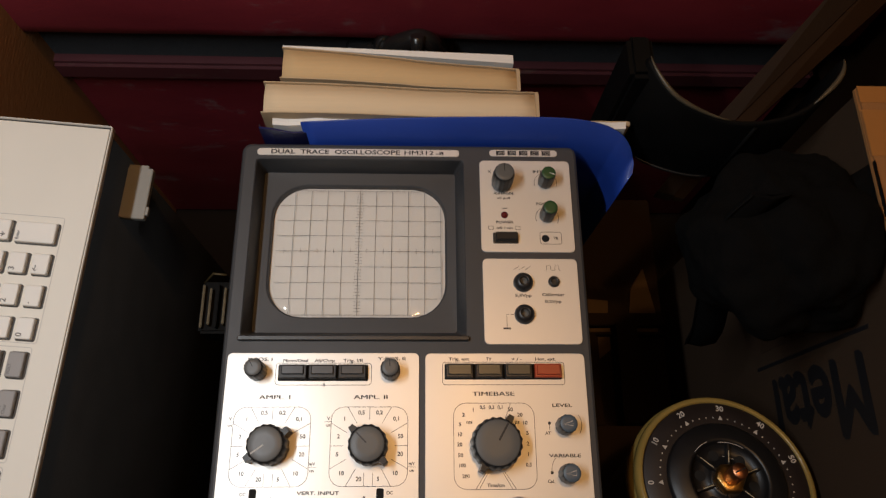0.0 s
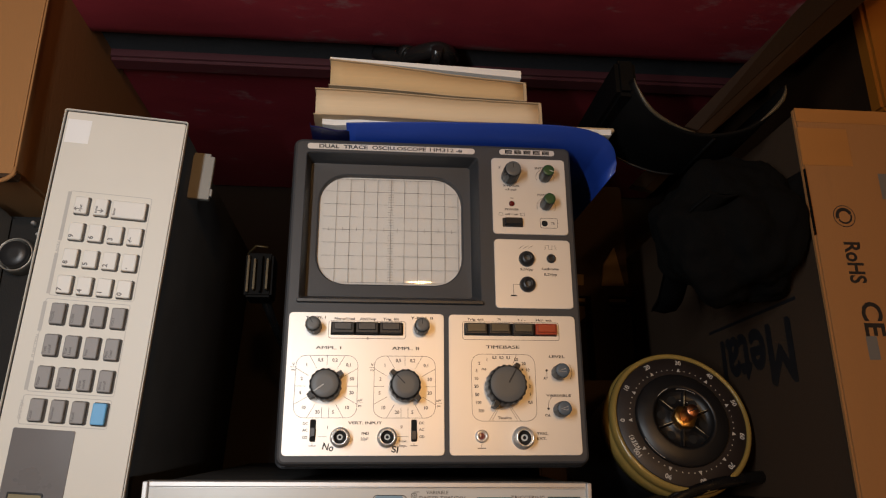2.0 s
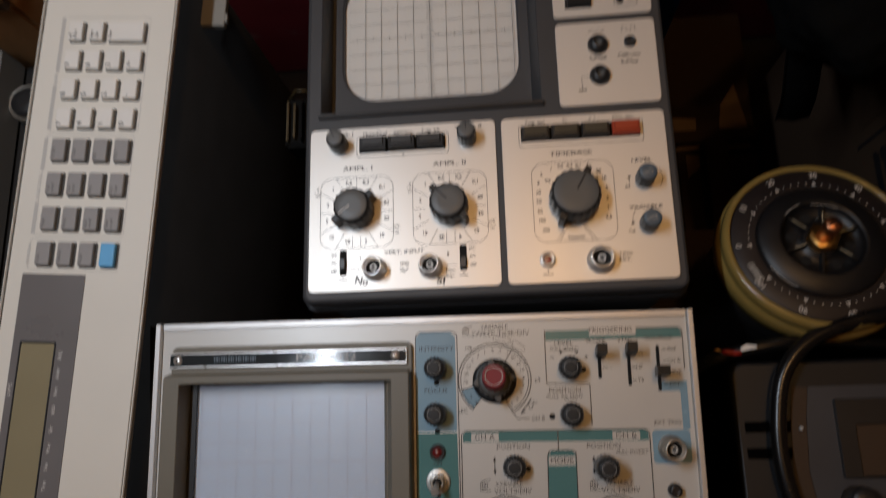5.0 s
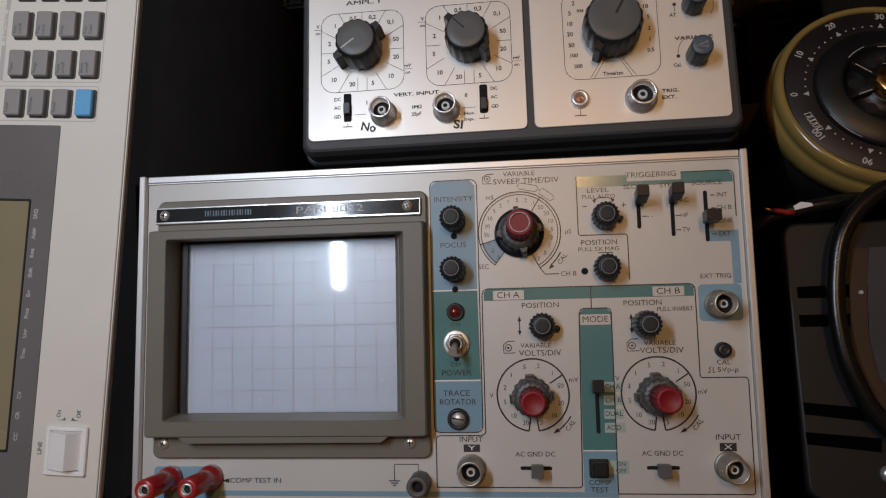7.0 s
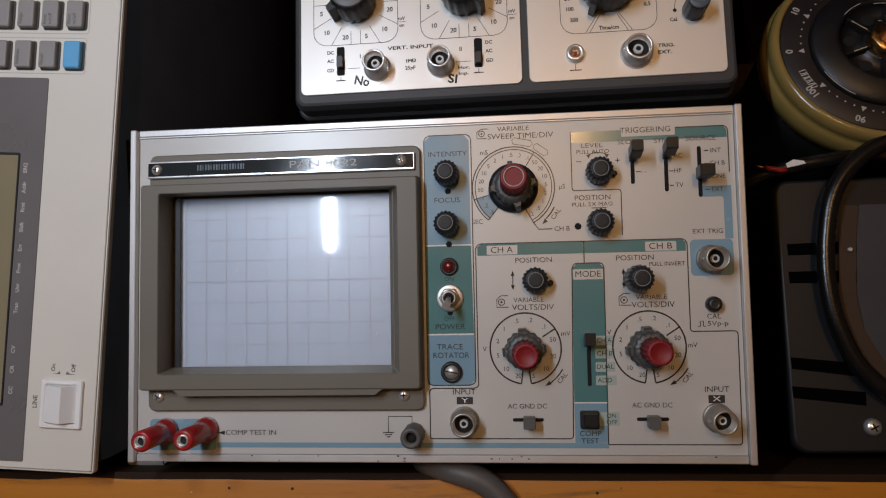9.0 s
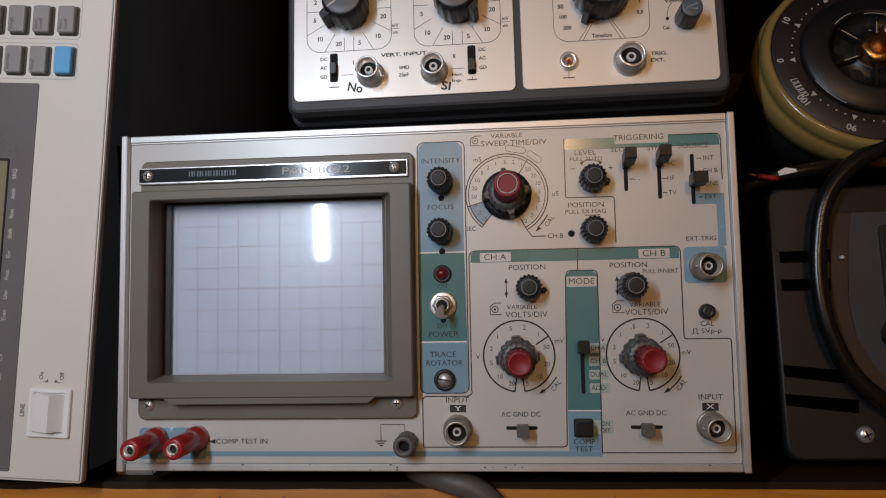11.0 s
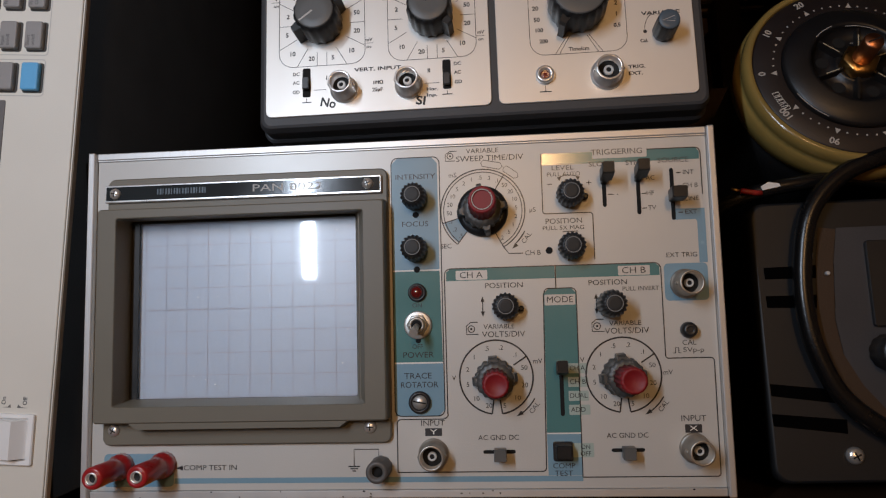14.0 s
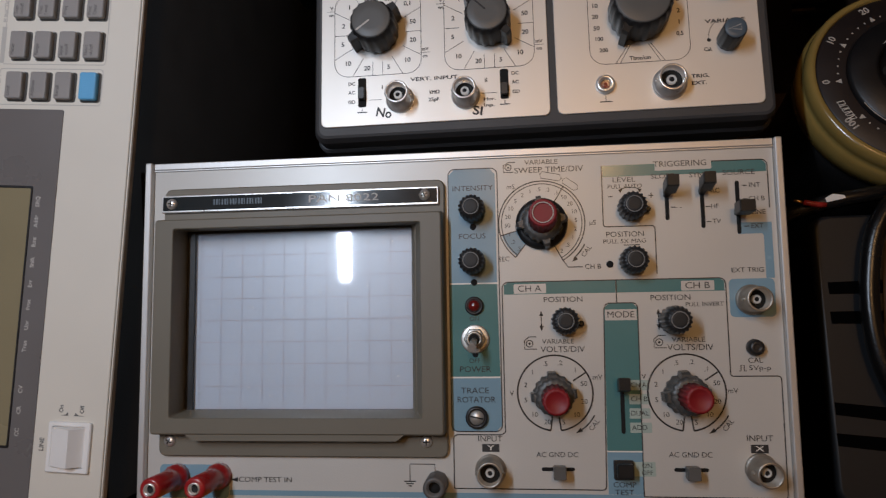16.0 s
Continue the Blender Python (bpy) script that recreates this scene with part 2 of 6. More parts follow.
PALE_METAL = material("light_grey_metal_lid", (0.20, 0.195, 0.18), 0.45, 0.2, 0.12, 20, 0.2, 700)
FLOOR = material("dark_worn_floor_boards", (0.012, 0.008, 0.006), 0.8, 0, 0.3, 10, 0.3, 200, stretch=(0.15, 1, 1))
PLASTER = material("cream_plaster", (0.54, 0.47, 0.38), 0.9, 0, 0.08, 3, 0.3, 120)
RED_WIRE = material("red_wire_sleeve", (0.30, 0.02, 0.015), 0.4, 0, 0.1, 60, 0)
for half in (KNOB, CAP_DARK, KNOB_GREY):
    half.node_tree.nodes["Principled BSDF"].inputs["Specular IOR Level"].default_value = 0.3
for dull in (WOOD_SHADED, EDGING_SHADED, CARD_SHADED, FLOOR, CHASSIS):
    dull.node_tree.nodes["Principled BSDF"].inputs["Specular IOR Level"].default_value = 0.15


# ---- builders; all lengths in millimetres ----
OFFSET = {}


def thing(name, place, label, category, offset=(0, 0, 0), turn=(0, 0, 0), group="", kind=""):
    """An Empty at the thing's base; offset: where the parts' own zero lies from it, in mm."""
    ob = new(name)
    ob.empty_display_size = 0.02
    ob.matrix_world = pose(*place, *turn)
    OFFSET[ob] = Vector(offset) * 0.001
    return tagged(ob, label, category, group, kind)


def part(name, bm, mat, parent, label=""):
    off = OFFSET[parent]
    for v in bm.verts:
        v.co = v.co * 0.001 + off
    me = bpy.data.meshes.new(name)
    bmesh.ops.recalc_face_normals(bm, faces=bm.faces)
    bm.to_mesh(me)
    bm.free()
    me.materials.append(mat)
    ob = new(name, me)
    ob.parent = parent
    OFFSET[ob] = off
    if label:
        tagged(ob, label)
    return ob


def rounded(x0, y0, x1, y1, r, z, n=5):
    """The outline of a rounded rectangle, 4 n points."""
    r = max(0.01, min(r, (x1 - x0) / 2 - 0.01, (y1 - y0) / 2 - 0.01))
    out = []
    for cx, cy, a in ((x1 - r, y1 - r, 0), (x0 + r, y1 - r, 90), (x0 + r, y0 + r, 180), (x1 - r, y0 + r, 270)):
        for i in range(n):
            t = radians(a + 90 * i / (n - 1))
            out.append((cx + r * math.cos(t), cy + r * math.sin(t), z))
    return out


def loft(bm, rings, start=True, end=True, loop=True):
    rows = [[bm.verts.new(p) for p in ring] for ring in rings]
    n = len(rows[0])
    fs = []
    for a, b in zip(rows, rows[1:]):
        for i in range(n if loop else n - 1):
            j = (i + 1) % n
            fs.append(bm.faces.new((a[i], a[j], b[j], b[i])))
    if start:
        bm.faces.new(rows[0][::-1])
    if end:
        bm.faces.new(rows[-1])
    return fs


def smooth(bm):
    for f in bm.faces:
        f.smooth = len(f.verts) == 4
    for e in bm.edges:
        e.smooth = e.is_boundary or (len(e.link_faces) == 2 and e.calc_face_angle(0) < 0.6)
    return bm


def plate(x0, y0, x1, y1, z0, z1, r=1.0, edge=0.4, bm=None, n=5):
    bm = bm or bmesh.new()
    rings = [rounded(x0, y0, x1, y1, r, z0, n), rounded(x0, y0, x1, y1, r, z1 - edge, n)]
    for k in (0.3, 1.0):
        i = edge * k
        rings.append(rounded(x0 + i, y0 + i, x1 - i, y1 - i, r - i, z1 - edge * (1 - k) ** 2 if k < 1 else z1, n))
    loft(bm, rings)
    return bm


def framed(x0, y0, x1, y1, r, hx0, hy0, hx1, hy1, hr, z0, z1, edge=0.5, bm=None, n=6):
    """A slab with a hole through it."""
    bm = bm or bmesh.new()
    rings = [rounded(x0, y0, x1, y1, r, z0, n), rounded(x0, y0, x1, y1, r, z1 - edge, n), rounded(x0 + edge, y0 + edge, x1 - edge, y1 - edge, r - edge, z1, n),
             rounded(hx0 - edge, hy0 - edge, hx1 + edge, hy1 + edge, hr + edge, z1, n), rounded(hx0, hy0, hx1, hy1, hr, z1 - edge, n), rounded(hx0, hy0, hx1, hy1, hr, z0, n)]
    rings.append(rings[0])
    loft(bm, rings, False, False)
    bmesh.ops.remove_doubles(bm, verts=bm.verts, dist=1e-5)
    return bm


def lathe(cx, cy, profile, n=28, flutes=0, depth=0.0, upto=1e9, bm=None, lean=(0, 0), z0=0.0):
    """A turned shape; flutes cut grooves below the height upto; lean: mm of shift per mm of height."""
    bm = bm or bmesh.new()
    rings = []
    for r, z in profile:
        ring = []
        for i in range(n):
            a = 2 * math.pi * i / n
            k = r - (depth * (0.5 + 0.5 * math.cos(flutes * a)) if flutes and z <= upto and r > depth * 3 else 0)
            ring.append((cx + k * math.cos(a) + lean[0] * (z - z0), cy + k * math.sin(a) + lean[1] * (z - z0), z))
        rings.append(ring)
    loft(bm, rings, profile[0][0] > 0, True)
    return smooth(bm)


def tubed(points, r, n=8, bm=None, taper=None):
    bm = bm or bmesh.new()
    pts = [Vector(p) for p in points]
    rings, side = [], None
    for i, p in enumerate(pts):
        d = (pts[min(i + 1, len(pts) - 1)] - pts[max(i - 1, 0)]).normalized()
        side = (side - d * side.dot(d)).normalized() if side else d.orthogonal().normalized()
        up = d.cross(side)
        k = r if taper is None else r * taper(i / (len(pts) - 1))
        rings.append([tuple(p + k * (math.cos(2 * math.pi * j / n) * side + math.sin(2 * math.pi * j / n) * up)) for j in range(n)])
    loft(bm, rings)
    return smooth(bm)


def curve_points(ctrl, steps=8):
    """A smooth line through the given points."""
    c = [Vector(p) for p in ctrl]
    c = [2 * c[0] - c[1]] + c + [2 * c[-1] - c[-2]]
    out = []
    for i in range(1, len(c) - 2):
        for s in range(steps):
            t = s / steps
            a, b, d, e = c[i - 1], c[i], c[i + 1], c[i + 2]
            out.append(0.5 * ((2 * b) + (d - a) * t + (2 * a - 5 * b + 4 * d - e) * t * t + (3 * b - a - 3 * d + e) * t ** 3))
    return out + [c[-2]]


def strip(bm, pts, w, z, closed=False):
    """A printed line of width w through the points."""
    p = [Vector((x, y)) for x, y in pts]
    n = len(p)
    left, right = [], []
    for i in range(n):
        a = p[i - 1] if (i or closed) else p[i]
        b = p[(i + 1) % n] if (i < n - 1 or closed) else p[i]
        d = b - a
        d = d.normalized() if d.length > 1e-6 else Vector((1, 0))
        q = Vector((-d.y, d.x)) * w / 2
        left.append(bm.verts.new((p[i].x + q.x, p[i].y + q.y, z)))
        right.append(bm.verts.new((p[i].x - q.x, p[i].y - q.y, z)))
    for i in range(n if closed else n - 1):
        j = (i + 1) % n
        bm.faces.new((right[i], right[j], left[j], left[i]))


def arc(cx, cy, r, a0, a1, n=40):
    return [(cx + r * math.cos(radians(a0 + (a1 - a0) * i / n)), cy + r * math.sin(radians(a0 + (a1 - a0) * i / n))) for i in range(n + 1)]


def flat(outline, z, bm=None):
    bm = bm or bmesh.new()
    bm.faces.new([bm.verts.new((x, y, z)) for x, y in outline])
    return bm


LETTERS = {}
THIN = set()


def text(parent, mat, z, words, x, y, cap=2.2, width=0.0, turn=0.0, align="CENTER", name="legend"):
    """Queues words at (x, y), cap mm high; width: their full width in mm."""
    LETTERS.setdefault((parent, mat, name), []).append((words, x, y, z, cap, width, turn, align))


def set_letters():
    """Turns all queued words into flat meshes, one for each parent and ink."""
    made = {}
    for key, rows in LETTERS.items():
        for row in rows:
            k = (row[0], row[7], key[0] in THIN)
            if k not in made:
                cu = bpy.data.curves.new("word", "FONT")
                cu.body, cu.align_x, cu.align_y, cu.size, cu.resolution_u = row[0], row[7], "CENTER", 1.0, 3
                cu.offset = 0.0 if k[2] or "M" in k[0] else 0.026
                made[k] = new("word", cu)
    dg = bpy.context.evaluated_depsgraph_get()
    shapes = {}
    for k, ob in made.items():
        me = bpy.data.meshes.new_from_object(ob.evaluated_get(dg))
        co = np.array([v.co[:] for v in me.vertices]).reshape(-1, 3)
        shapes[k] = (co, [tuple(p.vertices) for p in me.polygons])
        bpy.data.meshes.remove(me)
        bpy.data.objects.remove(ob)
    for (parent, mat, name), rows in LETTERS.items():
        for words, x, y, z, cap, width, turn, align in rows:
            co, polys = shapes[(words, align, parent in THIN)]
            if not len(co):
                continue
            k = cap / 0.70
            kx = width / max(1e-6, co[:, 0].max() - co[:, 0].min()) if width else k
            c, s = math.cos(radians(turn)), math.sin(radians(turn))
            flatten = z if callable(z) else (lambda u, v: (u, v, z))
            bm = bmesh.new()
            vs = [bm.verts.new(flatten(x + a * kx * c - b * k * s, y + a * kx * s + b * k * c)) for a, b, _ in co]
            for p in polys:
                try:
                    bm.faces.new([vs[i] for i in p])
                except ValueError:
                    pass
            part(name, bm, mat, parent)
            if "M" in words and parent not in THIN and not callable(z):
                bm = bmesh.new()
                vs = [bm.verts.new((x + 0.26 + a * kx * c - b * k * s, y + a * kx * s + b * k * c, z + 0.012)) for a, b, _ in co]
                for p in polys:
                    bm.faces.new([vs[i] for i in p])
                part(name, bm, mat, parent)


def lines(name, bm, mat, parent):
    """Links each separate printed line of a bmesh as a part of its own."""
    left = set(bm.faces)
    while left:
        todo, island = [left.pop()], []
        while todo:
            f = todo.pop()
            island.append(f)
            for e in f.edges:
                for g in e.link_faces:
                    if g in left:
                        left.remove(g)
                        todo.append(g)
        own, seen = bmesh.new(), {}
        for f in island:
            own.faces.new([seen.setdefault(v, None) or seen.update({v: own.verts.new(v.co)}) or seen[v] for v in f.verts])
        part(name, own, mat, parent)
    bm.free()


# ---- kinds of controls ----
def fluted_knob(parent, x, y, z, r, h, body, cap, angle=90, flutes=12, skirt=0.0, mark=PENCIL, label="", wings=False, cap_r=0.8, ring=False, lean=(0, 0)):
    prof = [(r * 0.96, z)]
    if skirt:
        prof = [(r + skirt, z), (r + skirt, z + 1.6), (r, z + 2.4)]
    prof += [(r, z + h * 0.2), (r * 0.985, z + h * 0.80), (r * (0.93 if cap_r > 0.7 else 0.86), z + h * 0.95), (r * cap_r, z + h)]
    bm = lathe(x, y, prof, max(36, flutes * 6), flutes, r * (0.045 if cap_r > 0.7 else 0.10), z + h * 0.96, lean=lean, z0=z)
    if wings:
        for a in (angle, angle + 180):
            d, q = Vector((math.cos(radians(a)), math.sin(radians(a)))), Vector((-math.sin(radians(a)), math.cos(radians(a))))
            c = Vector((x, y))
            rings = []
            for zz, k in ((z + 0.3, 1.0), (z + h * 0.72, 1.0), (z + h * 0.86, 0.9)):
                rings.append([(*(c + d * (r * 0.8) + q * 2.4), zz), (*(c + d * (r * 0.8 + (r * 0.2 + 3.0) * k) + q * 1.5), zz), (*(c + d * (r * 0.8 + (r * 0.2 + 3.0) * k) - q * 1.5), zz), (*(c + d * (r * 0.8) - q * 2.4), zz)])
            loft(bm, rings)
    knob = part("knob", bm, body, parent, label)
    tx, ty = x + lean[0] * h, y + lean[1] * h
    rc = r * cap_r
    part("cap", lathe(tx, ty, [(rc, z + h - 0.2), (rc, z + h + 0.25), (rc * 0.94, z + h + 0.5), (rc * 0.5, z + h + 0.42)], 32), cap, knob)
    if ring:
        bm = bmesh.new()
        strip(bm, arc(tx, ty, rc * 0.86, 0, 360, 28)[:-1], 0.4, z + h + 0.56, True)
        part("ring_mark", bm, DIM_INK, knob)
    elif mark:
        bm = bmesh.new()
        d = (math.cos(radians(angle)), math.sin(radians(angle)))
        strip(bm, [(tx + d[0] * rc * 0.1, ty + d[1] * rc * 0.1), (tx + d[0] * rc * 0.95, ty + d[1] * rc * 0.95)], max(0.5, r * 0.075), z + h + 0.58)
        part("pointer_mark", bm, mark, knob)
    return knob


def bnc(parent, x, y, z, r=5.6, h=11, lean=(0, 0), metal=CHROME):
    base = part("bnc_socket", lathe(x, y, [(r * 1.22, z), (r * 1.22, z + 1.0), (r * 1.15, z + 1.4), (r * 1.02, z + 1.6), (r, z + h - 0.5), (r * 0.94, z + h), (r * 0.80, z + h), (r * 0.78, z + 3), (r * 0.3, z + 2.8)], 32, lean=lean, z0=z), metal, parent, "bright metal coaxial socket")
    bm = bmesh.new()
    for s in (-1, 1):
        lathe(x + s * r * 0.98 + lean[0] * h * 0.65, y + lean[1] * h * 0.65, [(0.9, z + h * 0.55), (0.9, z + h * 0.75), (0.5, z + h * 0.78)], 8, bm=bm)
    part("bayonet_lug", bm, metal, base)
    sx, sy = x + lean[0] * h * 0.6, y + lean[1] * h * 0.6
    part("insulator", lathe(sx, sy, [(r * 0.35, z + 2.5), (r * 0.35, z + h * 0.60), (r * 0.32, z + h * 0.64), (r * 0.2, z + h * 0.66), (r * 0.18, z + h * 0.4)], 24), INSULATOR, base)
    part("contact", lathe(sx, sy, [(r * 0.19, z + 2.5), (r * 0.19, z + h * 0.6), (r * 0.05, z + h * 0.6)], 12), DARK, base)
    part("bore", lathe(sx, sy, [(r * 0.79, z + 2.4), (r * 0.79, z + h * 0.45), (r * 0.3, z + h * 0.45)], 24), DARK, base)
    return base


def cross_screw(parent, x, y, z, r=2.7, angle=20):
    s = part("screw", lathe(x, y, [(r, z), (r, z + 0.5), (r * 0.85, z + 1.2), (r * 0.4, z + 1.6), (0.2, z + 1.7)], 20), CHROME, parent, "chromed cross-head screw")
    bm = bmesh.new()
    for a in (angle, angle + 90):
        d = (math.cos(radians(a)), math.sin(radians(a)))
        strip(bm, [(x - d[0] * r * 0.55, y - d[1] * r * 0.55), (x + d[0] * r * 0.55, y + d[1] * r * 0.55)], r * 0.2, z + 1.74)
    part("cross_slot", bm, DARK, s)
    return s


def slot_hole(parent, x0, y0, x1, y1, z):
    return part("slot", flat([(p[0], p[1]) for p in rounded(x0, y0, x1, y1, 0.9, 0, 5)], z), DARK, parent)


def slider(parent, x, y, z, w, h, height, lean=(0, 0), mat=KNOB, name="slider"):
    """A lever cap on a slide switch, narrower at its foot."""
    bm = bmesh.new()
    rings = []
    for k, zz in ((0.55, 0.0), (0.6, height * 0.35), (1.0, height * 0.42), (1.0, height * 0.93), (0.9, height)):
        cx, cy = x + lean[0] * zz, y + lean[1] * zz
        rings.append(rounded(cx - w / 2 * k, cy - h / 2 * k, cx + w / 2 * k, cy + h / 2 * k, 0.5, z + zz, 3))
    loft(bm, rings)
    return part(name, bm, mat, parent)


# ---- room ----
def slab(name, x0, y0, z0, x1, y1, z1, mat):
    bm = bmesh.new()
    bmesh.ops.create_cube(bm, size=1, matrix=Matrix.Translation(((x0 + x1) / 2, (y0 + y1) / 2, (z0 + z1) / 2)) @ Matrix.Diagonal((x1 - x0, y1 - y0, z1 - z0, 1)))
    me = bpy.data.meshes.new(name)
    bm.to_mesh(me)
    bm.free()
    me.materials.append(mat)
    return tagged(new(name, me), kind="structure")


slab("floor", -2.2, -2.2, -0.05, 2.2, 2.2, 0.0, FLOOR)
slab("wall_north", -2.2, 2.0, 0.0, 2.2, 2.2, 2.5, PLASTER)
slab("wall_south", -2.2, -2.2, 0.0, 2.2, -2.0, 2.5, PLASTER)
slab("wall_west", -2.2, -2.0, 0.0, -2.0, 2.0, 2.5, PLASTER)
slab("wall_east", 2.0, -2.0, 0.0, 2.2, 2.0, 2.5, PLASTER)
slab("ceiling", -2.2, -2.2, 2.5, 2.2, 2.2, 2.6, PLASTER)


# ---- dual trace oscilloscope on its back ----
def dark_oscilloscope():
    t = thing("oscilloscope", (0, 0.119, 0.0), "dark grey dual-trace oscilloscope with silver panels, lying on its back", "oscilloscope", (0, -119, 410))
    body = bmesh.new()
    loft(body, [rounded(-103, 3, 103, 235, 5, -395), rounded(-104, 2, 104, 236, 5, -390), rounded(-104, 2, 104, 236, 5, -31), rounded(-103, 3, 103, 235, 4, -30)])
    part("cabinet", smooth(body), ANTHRACITE, t)
    for x in (-85, 85):
        for y in (25, 212):
            part("foot", lathe(x, y, [(8, -410), (9, -394.5), (8, -394)], 16), BLACK, t)
    # front frame with the slanted well of the tube
    bm = bmesh.new()
    n = 8
    loft(bm, [rounded(-109.0, -1.4, 107.4, 240.8, 6, -30, n), rounded(-109.0, -1.4, 107.4, 240.8, 6, -5.0, n), rounded(-107.4, 0.0, 106.2, 239.2, 5, -1.4, n), rounded(-105.8, 1.2, 104.9, 237.6, 4, -0.8, n),
              rounded(-99.2, 113, 33.5, 229.3, 2.5, -0.8, n), rounded(-98.6, 113.6, 32.9, 228.7, 2.2, -1.4, n), rounded(-96.4, 119.6, 28.6, 227.2, 2, -18, n),
              rounded(-90.4, 128.6, 23.0, 219.2, 23, -18.6, n), rounded(-89.4, 129.6, 22.0, 218.2, 22, -19.4, n), rounded(-88.8, 130.4, 21.4, 217.4, 22, -27, n)], False, False)
    frame_part = part("front_frame", bm, ANTHRACITE, t)
    part("case_rim", framed(-110.2, -2.8, 108.6, 242.0, 6, -103.8, 3.6, 102.2, 235.6, 4, -23, -14.5, 1.2), ANTHRACITE, t)
    part("visor_lip", plate(-100, 110.5, 34.6, 113.4, -0.8, 2.0, 1, 0.5), BLACK, frame_part)
    # the tube's face bulges a little
    bm = bmesh.new()
    loft(bm, [rounded(-90.5 + k * 50, 128.6 + k * 40, 23.0 - k * 50, 219.2 - k * 40, 23 * (1 - k), -23.0 + 2.1 * (1 - (1 - k) ** 2), 8) for k in (0, 0.1, 0.25, 0.45, 0.7, 0.95)], False, True)
    part("screen", smooth(bm), PHOSPHOR, t, "pale grey cathode-ray screen")
    bm = bmesh.new()
    x0, x1, y0, y1, d = -86.4, 19.2, 131.4, 215.6, 10.55
    for i in range(1, 11):
        strip(bm, [(x0 + i * d, y0), (x0 + i * d, y1)], 0.26, -20.6)
    for i in range(9):
        strip(bm, [(x0 + 0.4, y0 + i * d * 0.9965), (x1, y0 + i * d * 0.9965)], 0.26, -20.55)
    for i in range(1, 40):
        w = 2.2 if i % 5 else 0
        strip(bm, [(x0 + 5 * d - w, y0 + i * 2.105), (x0 + 5 * d + w, y0 + i * 2.105)], 0.22, -20.5)
    for i in range(1, 20):
        if i % 2:
            strip(bm, [(x0 + i * d / 2, y0 + 4 * d - 1.6), (x0 + i * d / 2, y0 + 4 * d + 1.6)], 0.22, -20.5)
    part("graticule", bm, GRID_INK, t)
    bm = bmesh.new()
    loft(bm, [rounded(-87.4 + k * 50, 131.1 + k * 40, 20.4 - k * 50, 215.9 - k * 40, 22 * (1 - k), -20.9 + 0.35 * min(1, k / 0.12) ** 0.5, 8) for k in (0, 0.06, 0.12, 0.25, 0.45, 0.7, 0.95)], False, True)
    pane = part("screen_glass", smooth(bm), PANE, t)
    pane.visible_shadow = False
    # name strips
    z = -0.6
    strip_a = part("title_strip", plate(-98.5, 231.2, 30.5, 236.0, -0.8, -0.2, 2, 0.15), SILVER, t)
    text(strip_a, INK, -0.1, "DUAL  TRACE  OSCILLOSCOPE", -48.8, 233.5, 2.9, 82)
    text(strip_a, INK, -0.1, "HM312", 4.4, 233.5, 2.9, 18.6)
    text(strip_a, INK, -0.1, "-8", 18.0, 233.2, 2.2, 5)
    strip_b = part("badge", plate(50, 232.0, 94, 236.6, -0.8, -0.2, 2.2, 0.15), SILVER, t)
    bm = bmesh.new()
    for i in range(5):
        x = 54.2 + i * 7.4
        for dx, dy, w, h in ((0, 0, 5.6, 0.9), (0, -1.1, 5.6, 0.9), (0, 1.1, 5.6, 0.9), (-2.2, 0, 1.1, 3.1)):
            flat([(x + 3 + dx - w / 2, 234.3 + dy - h / 2), (x + 3 + dx + w / 2, 234.3 + dy - h / 2), (x + 3 + dx + w / 2, 234.3 + dy + h / 2), (x + 3 + dx - w / 2, 234.3 + dy + h / 2)], -0.1 + 0.004 * dy + 0.01 * (dx != 0), bm)
    part("badge_mark", bm, INK, strip_b)
    # silver panels
    pa = part("panel", plate(43.3, 166.0, 101.3, 228.6, -0.8, 0.2, 3, 0.25), SILVER, t)
    pb = part("panel", plate(43.6, 108.6, 101.7, 161.8, -0.8, 0.2, 3, 0.25), SILVER, t)
    pc = part("panel", plate(-104.6, 5.0, 5.4, 103.4, -0.8, 0.2, 3, 0.25), SILVER, t)
    pd = part("panel", plate(8.8, 5.0, 101.8, 103.2, -0.8, 0.2, 3, 0.25), SILVER, t)
    z = 0.3

    def outline(bm, x0, y0, x1, y1, r, w=0.3):
        strip(bm, [(p[0], p[1]) for p in rounded(x0, y0, x1, y1, r, 0, 6)], w, z, True)

    # upper right panel
    fluted_knob(t, 57.2, 212.6, 0.2, 6.8, 16.5, KNOB, KNOB_GREY, 92, 14, label="dark fluted knob with grey cap", cap_r=0.86)
    fluted_knob(t, 85.0, 213.6, 0.2, 4.9, 13.5, KNOB, GREEN, 340, 10, mark=WHITE_INK, label="small dark knob with green cap", cap_r=0.88)
    fluted_knob(t, 84.8, 190.4, 0.2, 4.9, 13.5, KNOB, GREEN, 90, 10, mark=None, label="small dark knob with green cap", cap_r=0.88)
    part("power_lamp", lathe(58.2, 190.6, [(2.3, 0.2), (2.3, 0.8), (1.7, 1.6), (0.6, 2.0)], 16), LED, t)
    b = plate(50.6, 171.6, 66.2, 178.6, 0.2, 1.2, 0.6, 0.3)
    btn = part("power_button", b, BLACK, t)
    part("button_cap", plate(52, 172.6, 65.4, 178.0, 1.2, 4.6, 0.8, 0.6), KNOB, btn)
    part("socket", lathe(83.2, 175.1, [(2.4, 0.25), (2.2, 0.5), (1.2, 0.35)], 16), DARK, t)
    bm = bmesh.new()
    outline(bm, 79.8, 171.4, 93.2, 179.4, 1.6)
    strip(bm, arc(85.2, 213.0, 7.2, 110, 200, 12), 0.25, z)
